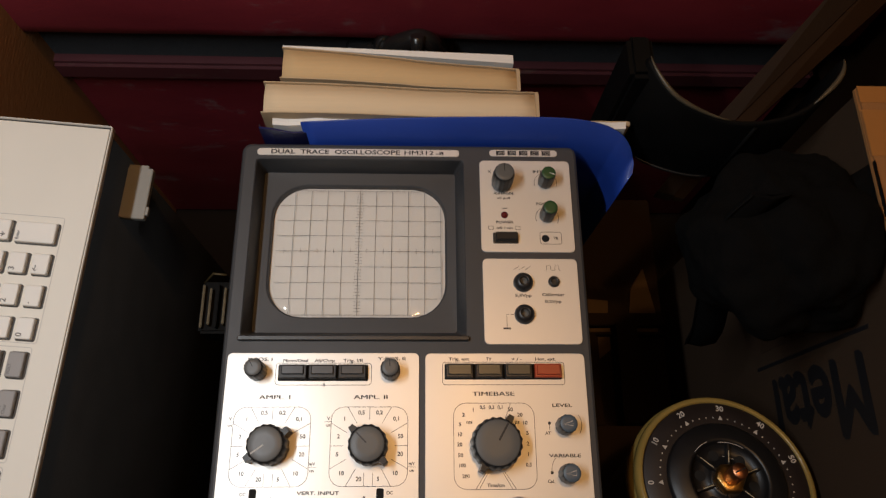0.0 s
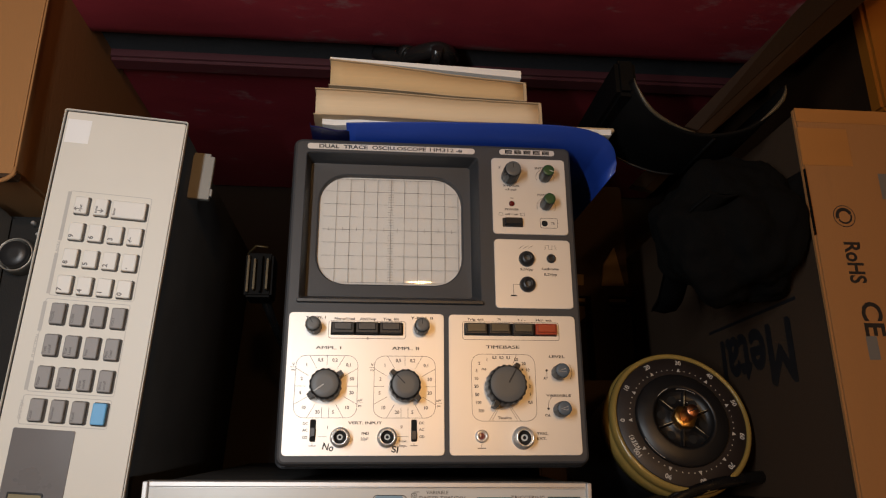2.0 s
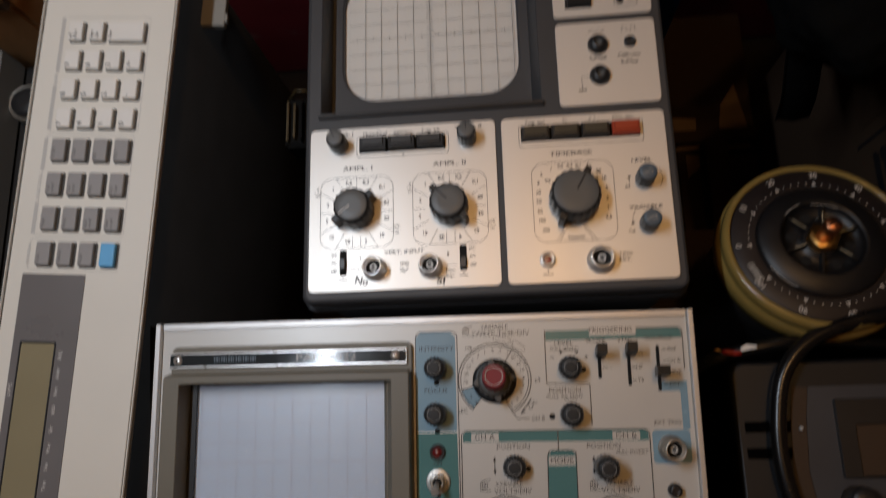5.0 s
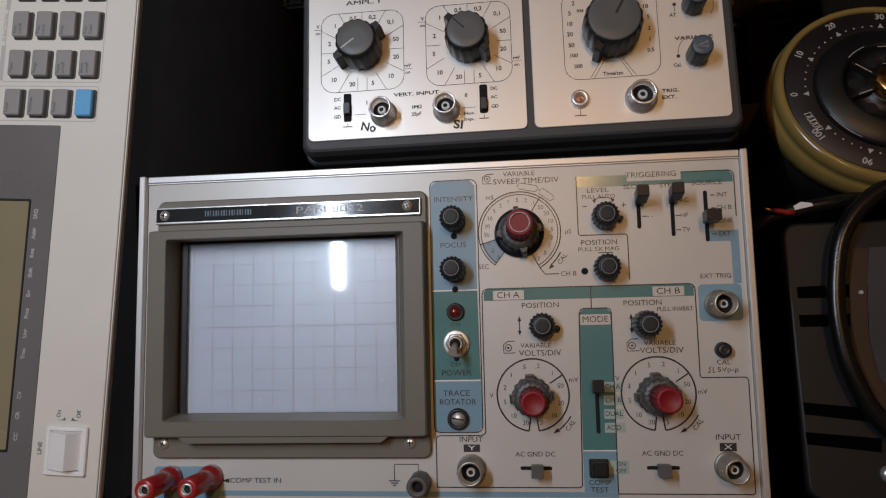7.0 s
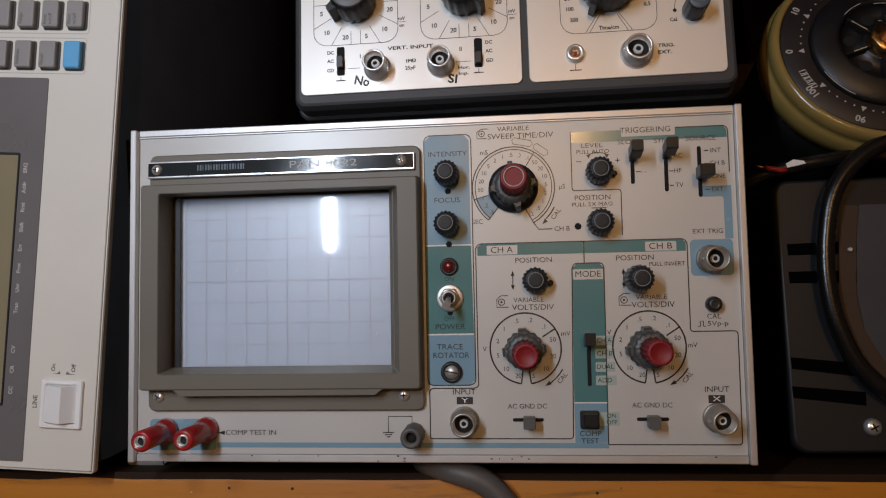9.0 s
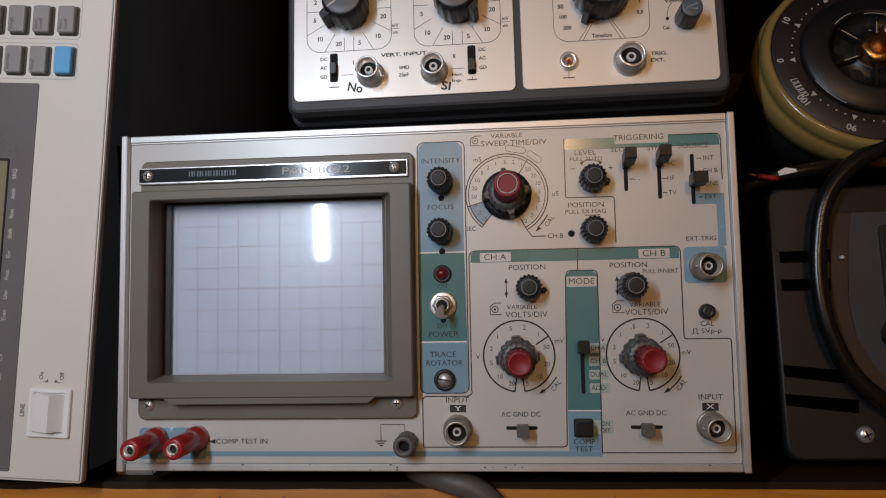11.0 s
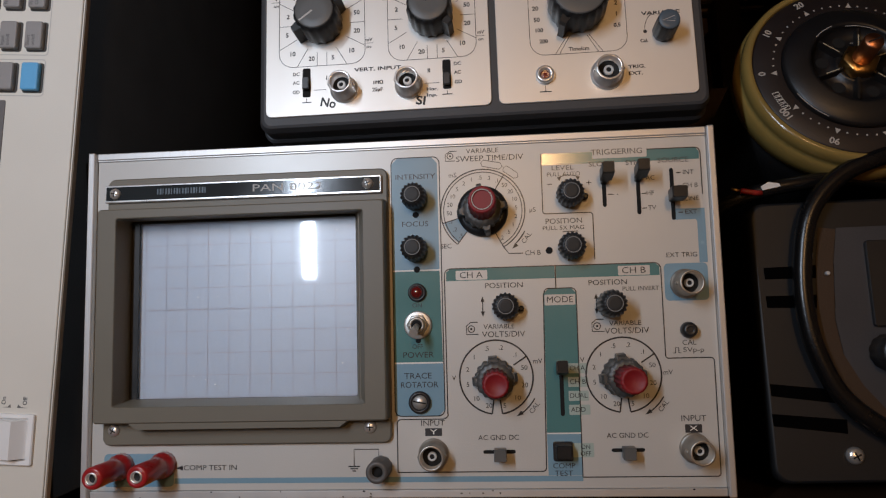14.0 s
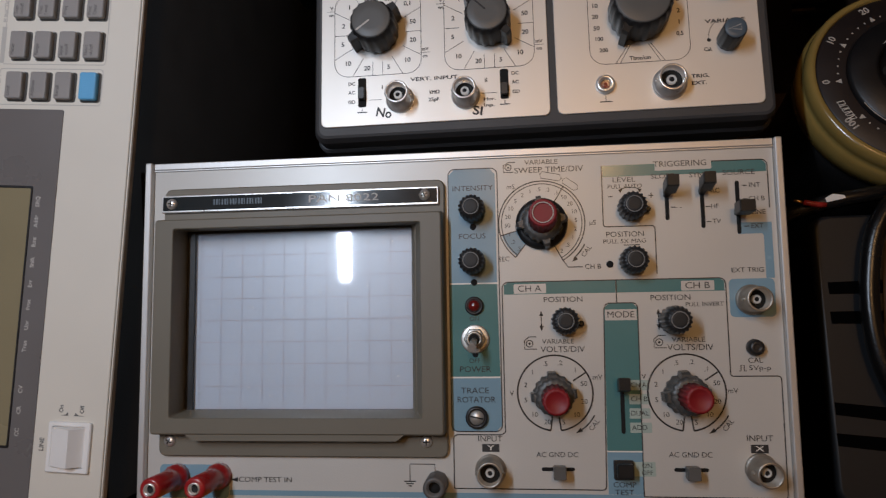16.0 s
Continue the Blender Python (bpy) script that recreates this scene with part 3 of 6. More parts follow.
    strip(bm, arc(85.2, 213.0, 7.2, -20, 40, 10), 0.25, z)
    strip(bm, arc(85.0, 189.0, 7.2, 110, 200, 12), 0.25, z)
    strip(bm, arc(85.0, 189.0, 7.2, -30, 50, 10), 0.25, z)
    for x in (49.5, 66.2):
        outline(bm, x - 1.5, 180.9, x + 1.5, 183.0, 0.2, 0.22)
    lines("printed_line", bm, INK, pa)
    for w, x, y, c, wd in (("X-MAGN.", 58.2, 205.4, 1.7, 13), ("x5 pull", 58, 202.2, 1.5, 8.6), ("~", 58.5, 195.3, 2.4, 3), ("POWER", 58.1, 185.7, 1.7, 11), ("off / on", 58, 181.9, 1.5, 10), ("X", 49.6, 220.6, 1.7, 0), ("INTENS.", 84.0, 220.8, 1.7, 13), ("FOCUS", 83.6, 198.4, 1.7, 10), ("TR", 89.6, 175.2, 1.7, 0)):
        text(pa, INK, z, w, x, y, c, wd)
    # socket panel
    for x, y in ((67.9, 146.4), (67.8, 126.6)):
        s = part("banana_socket", lathe(x, y, [(6.0, 0.2), (6.0, 1.6), (5.0, 4.2), (3.2, 5.4), (2.4, 5.4), (2.2, 1.0)], 28), BLACK, t, "black plastic banana socket")
        part("contact", lathe(x, y, [(2.2, 0.6), (2.2, 3.6), (1.8, 3.6), (1.7, 1.2)], 16), KNOB_GREY, s)
    s = part("banana_socket", lathe(86.6, 147.0, [(3.5, 0.2), (3.5, 1.4), (3.0, 2.6), (1.8, 2.8), (1.5, 1.0)], 20), BLACK, t, "small black test socket")
    bm = bmesh.new()
    strip(bm, [(62.4, 126.6), (57.2, 126.6), (57.2, 118.6)], 0.3, z)
    flat([(55.0, 117.6), (59.6, 117.6), (59.6, 118.6), (55.0, 118.6)], z, bm)
    strip(bm, [(62.4, 154.6), (66, 157), (66, 154.6), (69.6, 157), (69.6, 154.6), (73, 157)], 0.28, z)
    strip(bm, [(81.6, 154.4), (82.6, 154.4), (82.6, 157.4), (85.2, 157.4), (85.2, 154.4), (87.8, 154.4), (87.8, 157.4), (90.2, 157.4), (90.2, 154.4), (91.2, 154.4)], 0.28, z)
    lines("printed_line", bm, INK, pb)
    for w, x, y, wd in (("5,5Vpp", 67.7, 138.3, 10), ("Calibrator", 85.8, 138.9, 13.6), ("0,2Vpp", 85.5, 134.6, 10)):
        text(pb, INK, z, w, x, y, 1.8, wd)
    # amplifier panel
    fluted_knob(t, -86.6, 92.6, 0.2, 5.6, 14, KNOB, KNOB_GREY, 120, 16, label="small dark fluted knob", cap_r=0.84)
    fluted_knob(t, -11.0, 92.6, 0.2, 5.6, 14, KNOB, KNOB_GREY, 92, 16, label="small dark fluted knob", cap_r=0.84)
    part("button_frame", plate(-75.0, 87.2, -24.0, 96.4, 0.2, 1.0, 0.5, 0.3), DARK, t)
    for i in range(3):
        bb = part("push_button", plate(-74.2 + i * 16.8, 88.0, -58.4 + i * 16.8, 96.0, 1.0, 4.6, 0.6, 0.5), KNOB, t)
        part("button_cap", plate(-72.6 + i * 16.8, 90.2, -60.0 + i * 16.8, 95.4, 4.6, 5.6, 0.6, 0.5), BLACK, bb)
    bm = bmesh.new()
    outline(bm, -76.5, 84.9, -22.0, 97.4, 2)
    for cx in (-76.5, -22.3):
        box = (cx - 21.4, 30.0, cx + 21.4, 72.6)
        outline(bm, *box, 7, 0.28)
        for k in range(12):
            a = radians(30 * k)
            if k == 9:
                for s in (-2.4, 2.4):
                    strip(bm, [(cx + s, 30.2), (cx + s, 37.0)], 0.26, z)
                continue
            dx, dy = math.cos(a), math.sin(a)
            far = min(21.3 / max(1e-6, abs(dx)), (21.3) / max(1e-6, abs(dy)))
            far = far if k % 3 == 0 or abs(dx) > 0.8 or abs(dy) > 0.8 else far * 0.9
            strip(bm, [(cx + dx * 14.2, 51.4 + dy * 14.2), (cx + dx * far, 51.4 + dy * far)], 0.26, z)
        for w, dx, dy in (("1", -14, 14.6), ("0,5", -4.6, 18), ("0,2", 5.4, 18), ("0,1", 15, 14.6), ("50", 17.4, 5), ("20", 17.4, -4.5), ("10", 14.6, -14.6), ("5", 5.4, -17.6), ("20", -5.2, -17.6), ("10", -14.8, -14.6), ("5", -17.4, -4.6), ("2", -17, 5)):
            text(pc, INK, z, w, cx + dx, 51.4 + dy, 2.2)
    for x, y, w in ((-99.6, 64.5, "V"), (-45.2, 64.5, "V")):
        text(pc, INK, z, w, x, y + 1.7, 1.8)
        text(pc, INK, z, "cm", x, y - 1.9, 1.5)
        strip(bm, [(x - 2.2, y), (x + 2.2, y)], 0.22, z)
    for x in (-53.2, 1.4):
        text(pc, INK, z, "mV", x, 41.8, 1.7)
        text(pc, INK, z, "cm", x, 38.2, 1.5)
        strip(bm, [(x - 2.2, 40.1), (x + 2.2, 40.1)], 0.22, z)
    for x in (-84.2, -15.6):
        slot_hole(t, x - 2.0, 14.2, x + 2.0, 29.0, 0.32)
        slider(t, x, 20.5 if x < -50 else 18.5, 0.3, 3.0, 6, 3.0, mat=BLACK)
        strip(bm, [(x, 13.6), (x, 11.6)], 0.3, z)
        strip(bm, [(x - 2.4, 11.6), (x + 2.4, 11.6)], 0.5, z)
    strip(bm, [(-80.6, 17.6), (-74.6, 17.6)], 0.25, z)
    strip(bm, [(-26.4, 17.6), (-19.4, 17.6)], 0.25, z)
    lines("printed_line", bm, INK, pc)
    for w, x, y, c, wd in (("Y-POS. I", -85.8, 99.6, 1.8, 14.5), ("Y-POS. II", -10.4, 100.0, 1.8, 16), ("Mono/Dual", -65.7, 98.9, 1.7, 14), ("Alt/Chop", -48.9, 98.9, 1.7, 11.5), ("Trig. I/II", -32.7, 98.9, 1.7, 11), ("II", -48.9, 84.9, 1.8, 0), ("AMPL. I", -76.0, 78.0, 2.3, 17.5), ("AMPL. II", -22.0, 78.0, 2.3, 19), ("VERT. INPUT", -49.1, 26.6, 1.8, 23), ("1M\u03a9", -49.2, 19.6, 1.8, 0), ("25pF", -49.3, 16.0, 1.8, 0), ("I", -74.3, 23.6, 2, 0), ("II", -24.2, 24.0, 2, 0), ("Hor.", -22.8, 14.6, 1.5, 5.5), ("Inp.", -23.0, 11.6, 1.5, 5),
                        ("DC", -89.4, 26.2, 1.7, 0), ("AC", -89.4, 21.8, 1.7, 0), ("GD", -89.4, 17.0, 1.7, 0), ("DC", -10.4, 26.6, 1.7, 0), ("AC", -10.4, 22.2, 1.7, 0), ("GD", -10.2, 17.4, 1.7, 0)):
        text(pc, INK, z, w, x, y, c, wd)
    text(pc, PENCIL, z + 0.02, "No", -73.6, 10.6, 4.4, 7.5, -12, name="handwritten_note")
    text(pc, PENCIL, z + 0.02, "SI", -28.4, 9.0, 4.2, 4.6, -8, name="handwritten_note")
    fluted_knob(t, -76.5, 51.4, 0.2, 11.0, 15.5, KNOB, KNOB_GREY, 216, 16, label="dark knob with pointer wings and grey cap", wings=True, cap_r=0.84, mark=PALE_INK)
    fluted_knob(t, -22.3, 51.2, 0.2, 11.0, 15.5, KNOB, KNOB_GREY, 135, 16, label="dark knob with pointer wings and grey cap", wings=True, cap_r=0.84)
    bnc(t, -65.6, 17.0, 0.2)
    bnc(t, -34.0, 17.0, 0.2)
    # time base panel
    part("button_frame", plate(20.0, 88.0, 87.6, 97.0, 0.2, 1.0, 0.5, 0.3), DARK, t)
    for i in range(4):
        m = ORANGE if i == 3 else BUTTON
        bb = part("push_button", plate(20.7 + i * 17.0, 88.6, 36.2 + i * 17.0, 96.6, 1.0, 4.2, 0.6, 0.5), BLACK if i < 3 else ORANGE, t, "orange-red push button" if i == 3 else "")
        part("button_cap", plate(21.8 + i * 17.0, 90.0, 35.2 + i * 17.0, 96.0, 4.2, 5.4, 0.6, 0.5), m, bb)
    bm = bmesh.new()
    outline(bm, 18.8, 85.0, 89.4, 98.0, 1.6)
    outline(bm, 24.8, 28.0, 70.6, 74.6, 7, 0.28)
    for a in ((54.2, 66.4, 57.4, 74.4), (36.6, 28.2, 42.6, 37.2), (38.6, 28.2, 43.6, 36.8), (58.8, 28.2, 52.8, 37.2), (56.8, 28.2, 51.8, 36.8)):
        strip(bm, [a[:2], a[2:]], 0.26, z)
    strip(bm, [(79.0, 63.0), (79.0, 59.6)], 0.26, z)
    strip(bm, arc(88.4, 38.0, 9.4, 130, 188, 10), 0.26, z)
    strip(bm, arc(88.2, 62.6, 9.2, -35, 35, 10), 0.26, z)
    for x, y in ((79.0, 63.4), (79.0, 36.6)):
        flat(arc(x, y, 0.9, 0, 330, 11), z, bm)
    strip(bm, [(31.0, 12.8), (31.0, 9.8)], 0.3, z)
    strip(bm, [(28.2, 9.8), (33.8, 9.8)], 0.5, z)
    lines("printed_line", bm, INK, pd)
    for w, dx, dy in (("1", -11.7, 19.3), ("0,5", -6.3, 20.7), ("0,2", -1.2, 20.7), ("0,1", 3.8, 20.7), ("50", 9.4, 19.4), ("20", 14.8, 16.5), ("10", 17.4, 12), ("5", 18.6, 6.4), ("2", 18.6, 0.6), ("1", 18.6, -5), ("0,5", 18.6, -10.7), ("2", -17.2, 16.5), ("5", -19.2, 11.3), ("10", -19.6, 5.8), ("20", -19.6, 0.3), ("50", -19.2, -5.5), ("100", -18.4, -10.9), ("200", -16.4, -16.6), ("ms", -14, 12.6), ("\u00b5s", 13, 12.6), ("Time/cm", 0, -21.4)):
        text(pd, INK, z, w, 47.7 + dx, 51.5 + dy, 1.9 if len(w) > 2 else 2.1)
    for w, x, y, c, wd in (("Trig. ext", 28.3, 99.8, 1.7, 12), ("TV", 45.7, 99.8, 1.7, 0), ("+ / -", 62, 99.8, 1.7, 6), ("Hor. ext.", 78.8, 99.8, 1.7, 12), ("TIMEBASE", 47.7, 79.7, 2.3, 24), ("LEVEL", 86.8, 73.2, 1.8, 11.5), ("AT", 78.0, 57.8, 1.8, 0), ("VARIABLE", 86.8, 45.6, 1.8, 18), ("Cal.", 78.3, 32.0, 1.7, 0), ("TRIG.", 74.0, 19.5, 1.7, 8), ("EXT.", 73.2, 16.2, 1.7, 6.6)):
        text(pd, INK, z, w, x, y, c, wd)
    fluted_knob(t, 47.7, 51.5, 0.2, 14.2, 17, KNOB, KNOB_GREY, 60, 20, label="large dark knob with pointer wings and grey cap", wings=True, cap_r=0.86)
    for x, y in ((87.4, 61.8), (87.4, 35.8)):
        k = fluted_knob(t, x, y, 0.2, 5.4, 13, KNOB, SLATE, 180, 12, label="small dark knob with slate-blue cap", cap_r=0.88, mark=None)
        bm = bmesh.new()
        strip(bm, [(x - 3.0, y - 0.6), (x + 2.2, y + 1.3), (x + 2.2, y - 1.3)], 0.4, 13.85, True)
        part("triangle_mark", bm, PALE_INK, k)
    bnc(t, 60.0, 16.6, 0.2, 6.4, 9)
    s = part("banana_socket", lathe(31.0, 17.8, [(4.4, 0.2), (4.4, 2.2), (3.9, 3.0), (2.6, 3.2), (2.3, 0.6)], 28), CHROME, t, "chromed earth socket")
    part("bore", lathe(31.0, 17.8, [(2.3, 0.4), (2.3, 1.4), (0.3, 1.4)], 16), LED, s)
    return t


dark_oscilloscope()


# ---- cream oscilloscope on its back, tipped forward ----
def cream_oscilloscope():
    m = pose(-0.0459, -0.1736, 0.4064, 2.95, 0, 0) @ pose(0, 0, 0, 0, -0.12, 0) @ pose(0, 0, 0, 0, 0, -0.59)
    base = m @ Vector((0, 0.08, -0.40))
    e = m.to_euler()
    t = thing("oscilloscope", tuple(base), "cream and blue oscilloscope with taupe screen hood, lying on back", "oscilloscope", (0, -80, 400), [math.degrees(a) for a in e])
    bm = bmesh.new()
    loft(bm, [rounded(-141, 4, 145, 158, 4, -392), rounded(-143.5, 1.5, 146.6, 160.5, 4, -388), rounded(-143.5, 1.5, 146.6, 160.5, 3, -14.2)])
    part("cabinet", smooth(bm), CHASSIS, t)
    for x in (-120, 124):
        for y in (16, 146):
            part("foot", lathe(x, y, [(8, -403), (9, -392.5), (8, -391)], 16), BLACK, t)
    face = part("front_panel", framed(-141.8, 3.2, 145.1, 158.8, 0.6, -127.0, 43.2, -14.6, 129.6, 1, -14, 0, 0.2), CREAM, t)
    part("trim", plate(-145.2, -0.4, -141.9, 162.2, -14, 3.2, 0.6, 0.5), ALU, t, "bright aluminium edge trim")
    part("trim", plate(145.2, -0.4, 148.3, 162.2, -14, 3.2, 0.6, 0.5), ALU, t, "bright aluminium edge trim")
    bm = plate(-141.8, 158.9, 145.1, 162.2, -14, 1.0, 0.4, 0.4)
    plate(-141.8, 158.2, 145.1, 158.8, -2, 0.9, 0.1, 0.1, bm)
    part("trim", bm, ALU, t, "bright aluminium edge trim")
    bm = plate(-141.8, -0.4, 145.1, 3.1, -14, 1.0, 0.4, 0.4)
    part("trim", bm, ALU, t, "bright aluminium edge trim")
    random.seed(11)
    for k in range(14):
        x, w = random.uniform(-135, 140), random.uniform(0.3, 1.3)
        y = random.choice((0.2, 1.4, 2.5))
        part("chipped_spot", flat([(x, y), (x + w, y - 0.15), (x + w * 1.1, y + 0.4), (x + w * 0.3, y + 0.6)], 1.05), TAUPE if k % 2 else DARK, t)
    # screen hood
    part("hood_plate", framed(-135.2, 24.0, 0.0, 149.0, 3.5, -127.0, 43.2, -14.6, 129.6, 1, 0, 2.6, 0.6), TAUPE, t)
    n = 6
    bm = bmesh.new()
    loft(bm, [rounded(-137.6, 34.4, -0.6, 134.4, 1.5, 2.0, n), rounded(-136.0, 34.8, -0.9, 133.2, 1.5, 9.4, n), rounded(-135.4, 35.4, -1.5, 132.6, 1.2, 10.0, n), rounded(-127.1, 41.9, -10.3, 129.0, 1.0, 10.0, n),
              rounded(-126.8, 42.2, -10.6, 128.6, 1.0, 9.6, n), rounded(-126.4, 44.3, -16.4, 129.2, 1.0, -3.6, n), rounded(-126.4, 44.0, -16.0, 129.2, 1.0, -9, n)], False, False)
    # black frame added to paint the shaded gap between hood and pane
    part("gap_strip", framed(-126.3, 43.9, -15.9, 129.1, 0.8, -122.4, 44.4, -16.6, 127.9, 0.8, -4.6, -4.0, 0.1), BLACK, t, "black frame in place of the dark gap round the screen")
    hood = part("screen_hood", bm, TAUPE, t, "taupe plastic screen hood")
    bm = bmesh.new()
    loft(bm, [[(-121.4, 35.6, 2.4), (-117.0, 31.2, 2.4), (-21.6, 31.4, 2.4), (-17.0, 35.6, 2.4)], [(-120.4, 35.6, 9.4), (-115.4, 32.0, 9.4), (-22.2, 32.2, 9.4), (-17.8, 35.6, 9.4)]])
    part("hood_tab", bm, TAUPE, hood)
    part("screen", plate(-126, 43.6, -15, 129, -12, -6.4, 1, 0.2), PHOSPHOR_BLUE, t, "pale blue-grey screen")
    bm = bmesh.new()
    x0, y0, d = -120.2, 44.6, 10.36
    for i in range(11):
        strip(bm, [(x0 + i * d, y0), (x0 + i * d, y0 + 8 * d)], 0.15, -6.2)
    for i in range(9):
        strip(bm, [(x0, y0 + i * d), (x0 + 10 * d, y0 + i * d)], 0.18, -6.18)
    for i in range(1, 50):
        strip(bm, [(x0 + i * d / 5, y0 + 4 * d - 0.8), (x0 + i * d / 5, y0 + 4 * d + 0.8)], 0.13, -6.16)
    for i in range(1, 40):
        strip(bm, [(x0 + 5 * d - 0.8, y0 + i * d / 5), (x0 + 5 * d + 0.8, y0 + i * d / 5)], 0.13, -6.16)
    part("graticule", bm, GRID_BROWN, t)
    pane = part("screen_filter", plate(-126, 43.9, -15.9, 129, -5.4, -4.8, 1, 0.1), PANE_FLAT, t)
    pane.visible_shadow = False
    random.seed(23)
    for k in range(26):
        x, y, r = random.uniform(-122, -18), random.uniform(46, 126), random.uniform(0.12, 0.42)
        part("dust_speck", flat(arc(x, y, r, 0, 300, 6), -4.7), WHITE_INK, pane)
    plate_part = part("name_plate", plate(-135.6, 137.2, -2.6, 145.6, 2.6, 4.4, 0.6, 0.4), CHROME, t, "black name plate with a bright edge")
    part("name_field", plate(-135.0, 138.2, -3.2, 144.8, 4.4, 4.5, 0.3, 0.05), GLOSS_FIELD, plate_part)
    text(plate_part, PALE_INK, 4.6, "PAN 8022", -47, 141.5, 3.4, 33)
    bm = bmesh.new()
    for i in range(6):
        x = -109.5 + i * 4.1
        for dx, w in ((0, 0.7), (1.4, 0.9), (2.6, 0.5)):
            strip(bm, [(x + dx, 140.4), (x + dx, 143.2)], w, 4.6)
    part("maker_mark", bm, SLATE, plate_part)
    for x, y in ((-130.4, 141.4), (-9.0, 141.6)):
        cross_screw(t, x, y, 4.4, 2.6, 30 + x)
    for x, y in ((-129.6, 31.0), (-9.6, 31.2)):
        cross_screw(t, x, y, 2.6, 2.7, 10 + x)
    # painted fields
    z = 0.06

    def field(outline, mat, name="painted_field", zz=z):
        return part(name, flat(outline, zz), mat, face)

    def rr(x0, y0, x1, y1, r):
        return [(p[0], p[1]) for p in rounded(x0, y0, x1, y1, r, 0, 5)]

    field([(1.6, 101.2), (23.0, 101.2), (23.0, 150.8), (20.6, 153.6), (4.2, 153.6), (1.6, 151.0)], BLUE_PAINT)
    field([(1.6, 59.2), (23.6, 59.2), (23.0, 100.6), (1.6, 100.6)], TEAL_PAINT)
    field([(1.6, 35.4), (21.6, 35.4), (24.0, 38.0), (23.6, 58.6), (1.6, 58.6)], BLUE_PAINT)
    field(rr(-135.5, 5.0, -101.8, 19.9, 2), BLUE_PAINT)
    field([(-101.5, 6.3), (84.0, 6.3), (84.0, 8.7), (-101.5, 8.7)], BLUE_PAINT)
    field([(69.0, 8.8), (84.0, 8.8), (84.0, 26.6), (69.0, 26.6)], BLUE_PAINT)
    field([(69.0, 27.2), (84.0, 27.2), (84.2, 89.0), (82.4, 90.8), (72.0, 90.8), (70.0, 89.0)], TEAL_PAINT)
    field([(26.0, 95.6), (75.2, 95.6), (75.2, 101.0), (27.6, 101.0), (26.0, 99.6)], TEAL_PAINT)
    field([(75.8, 95.6), (121.6, 95.6), (121.6, 99.6), (120.0, 101.0), (75.8, 101.0)], TEAL_PAINT)
    field([(71.4, 147.6), (141.9, 147.6), (141.9, 151.0), (140.4, 152.8), (71.4, 152.8)], TEAL_PAINT)
    field([(139.3, 100.7), (142.9, 100.7), (142.9, 125.2), (128.6, 125.2), (128.6, 120.2), (138.6, 120.2), (139.3, 119.4)], BLUE_PAINT)
    field(rr(123.5, 84.0, 142.6, 100.6, 2), BLUE_PAINT)
    field(arc(43.6, 127.6, 18.6, 196, 232, 8) + arc(43.6, 127.6, 11, 232, 196, 8), BLUE_PAINT)
    for x0, y0, x1, y1 in ((70.2, 83.4, 83.9, 88.2), (79.2, 34.8, 88.4, 39.2), (79.2, 40.9, 88.0, 45.3), (79.2, 47.0, 88.0, 51.4), (79.4, 53.0, 88.0, 57.4), (79.6, 16.5, 89.2, 22.6), (30.4, 95.9, 44.8, 100.2), (103.4, 95.9, 117.4, 100.2), (94.4, 149.6, 118.8, 154.2)):
        field(rr(x0, y0, x1, y1, 0.4), LABEL_TINT if 78 < x0 < 80 else CREAM, "label_field", 0.1)
    for x0, y0, x1, y1 in ((14.8, 26.4, 22.4, 29.8), (128.8, 26.5, 136.0, 30.1)):
        field(rr(x0, y0, x1, y1, 0.2), INK, "label_field", 0.1)
    bm = bmesh.new()
    zl = 0.14

    def line(*pts, w=0.36, closed=False):
        strip(bm, pts, w * 1.3, zl, closed)

    line(*rr(1.4, 35.2, 24.0, 153.8, 3), closed=True)
    line((25.2, 36.0), (25.2, 97.6), *arc(28.0, 98.4, 2.8, 180, 90, 5), (118.8, 101.2), *arc(119.4, 98.4, 2.8, 90, 0, 5), (122.2, 60.8), *arc(123.4, 60.0, 1.2, 180, 270, 4), (141.2, 58.8), *arc(141.4, 57.2, 1.6, 90, 0, 4), (142.8, 10.0), *arc(141.4, 9.4, 1.4, 0, -90, 4), (84.0, 8.0))
    line((2.2, 10.6), (2.2, 32.0), *arc(4.0, 32.0, 1.8, 180, 90, 4), (23.4, 33.8), *arc(23.4, 36.0, 2.0, 270, 360, 4))
    line((2.2, 10.6), (66.4, 10.6), *arc(66.6, 12.2, 1.6, 270, 360, 4), (69.8, 88.6), *arc(72.2, 88.8, 2.2, 180, 90, 4), (82.0, 91.0), *arc(82.2, 88.8, 2.2, 90, 0, 4), (83.9, 8.2))
    line((75.5, 91.0), (75.5, 101.2))
    line((71.0, 152.8), (71.0, 127.0), *arc(72.2, 126.2, 1.2, 180, 270, 4), (91.6, 125.0), *arc(92.0, 123.6, 1.4, 90, 0, 4), (93.4, 103.6))
    line((118.8, 153.0), (139.6, 153.0), *arc(139.8, 150.4, 2.6, 90, 0, 5), (142.4, 131.4))
    for cx in (47.4, 103.6):
        line(*arc(cx, 52.0, 16.4, -82, 262, 60), w=0.55)
        for a in (-82, 262):
            line((cx + 10.2 * math.cos(radians(a)), 52 + 10.2 * math.sin(radians(a))), (cx + 16.4 * math.cos(radians(a)), 52 + 16.4 * math.sin(radians(a))), w=0.5)
        line((cx + 9.4 * math.cos(radians(33)), 52 + 9.4 * math.sin(radians(33))), (cx + 16.4 * math.cos(radians(33)), 52 + 16.4 * math.sin(radians(33))), w=0.5)
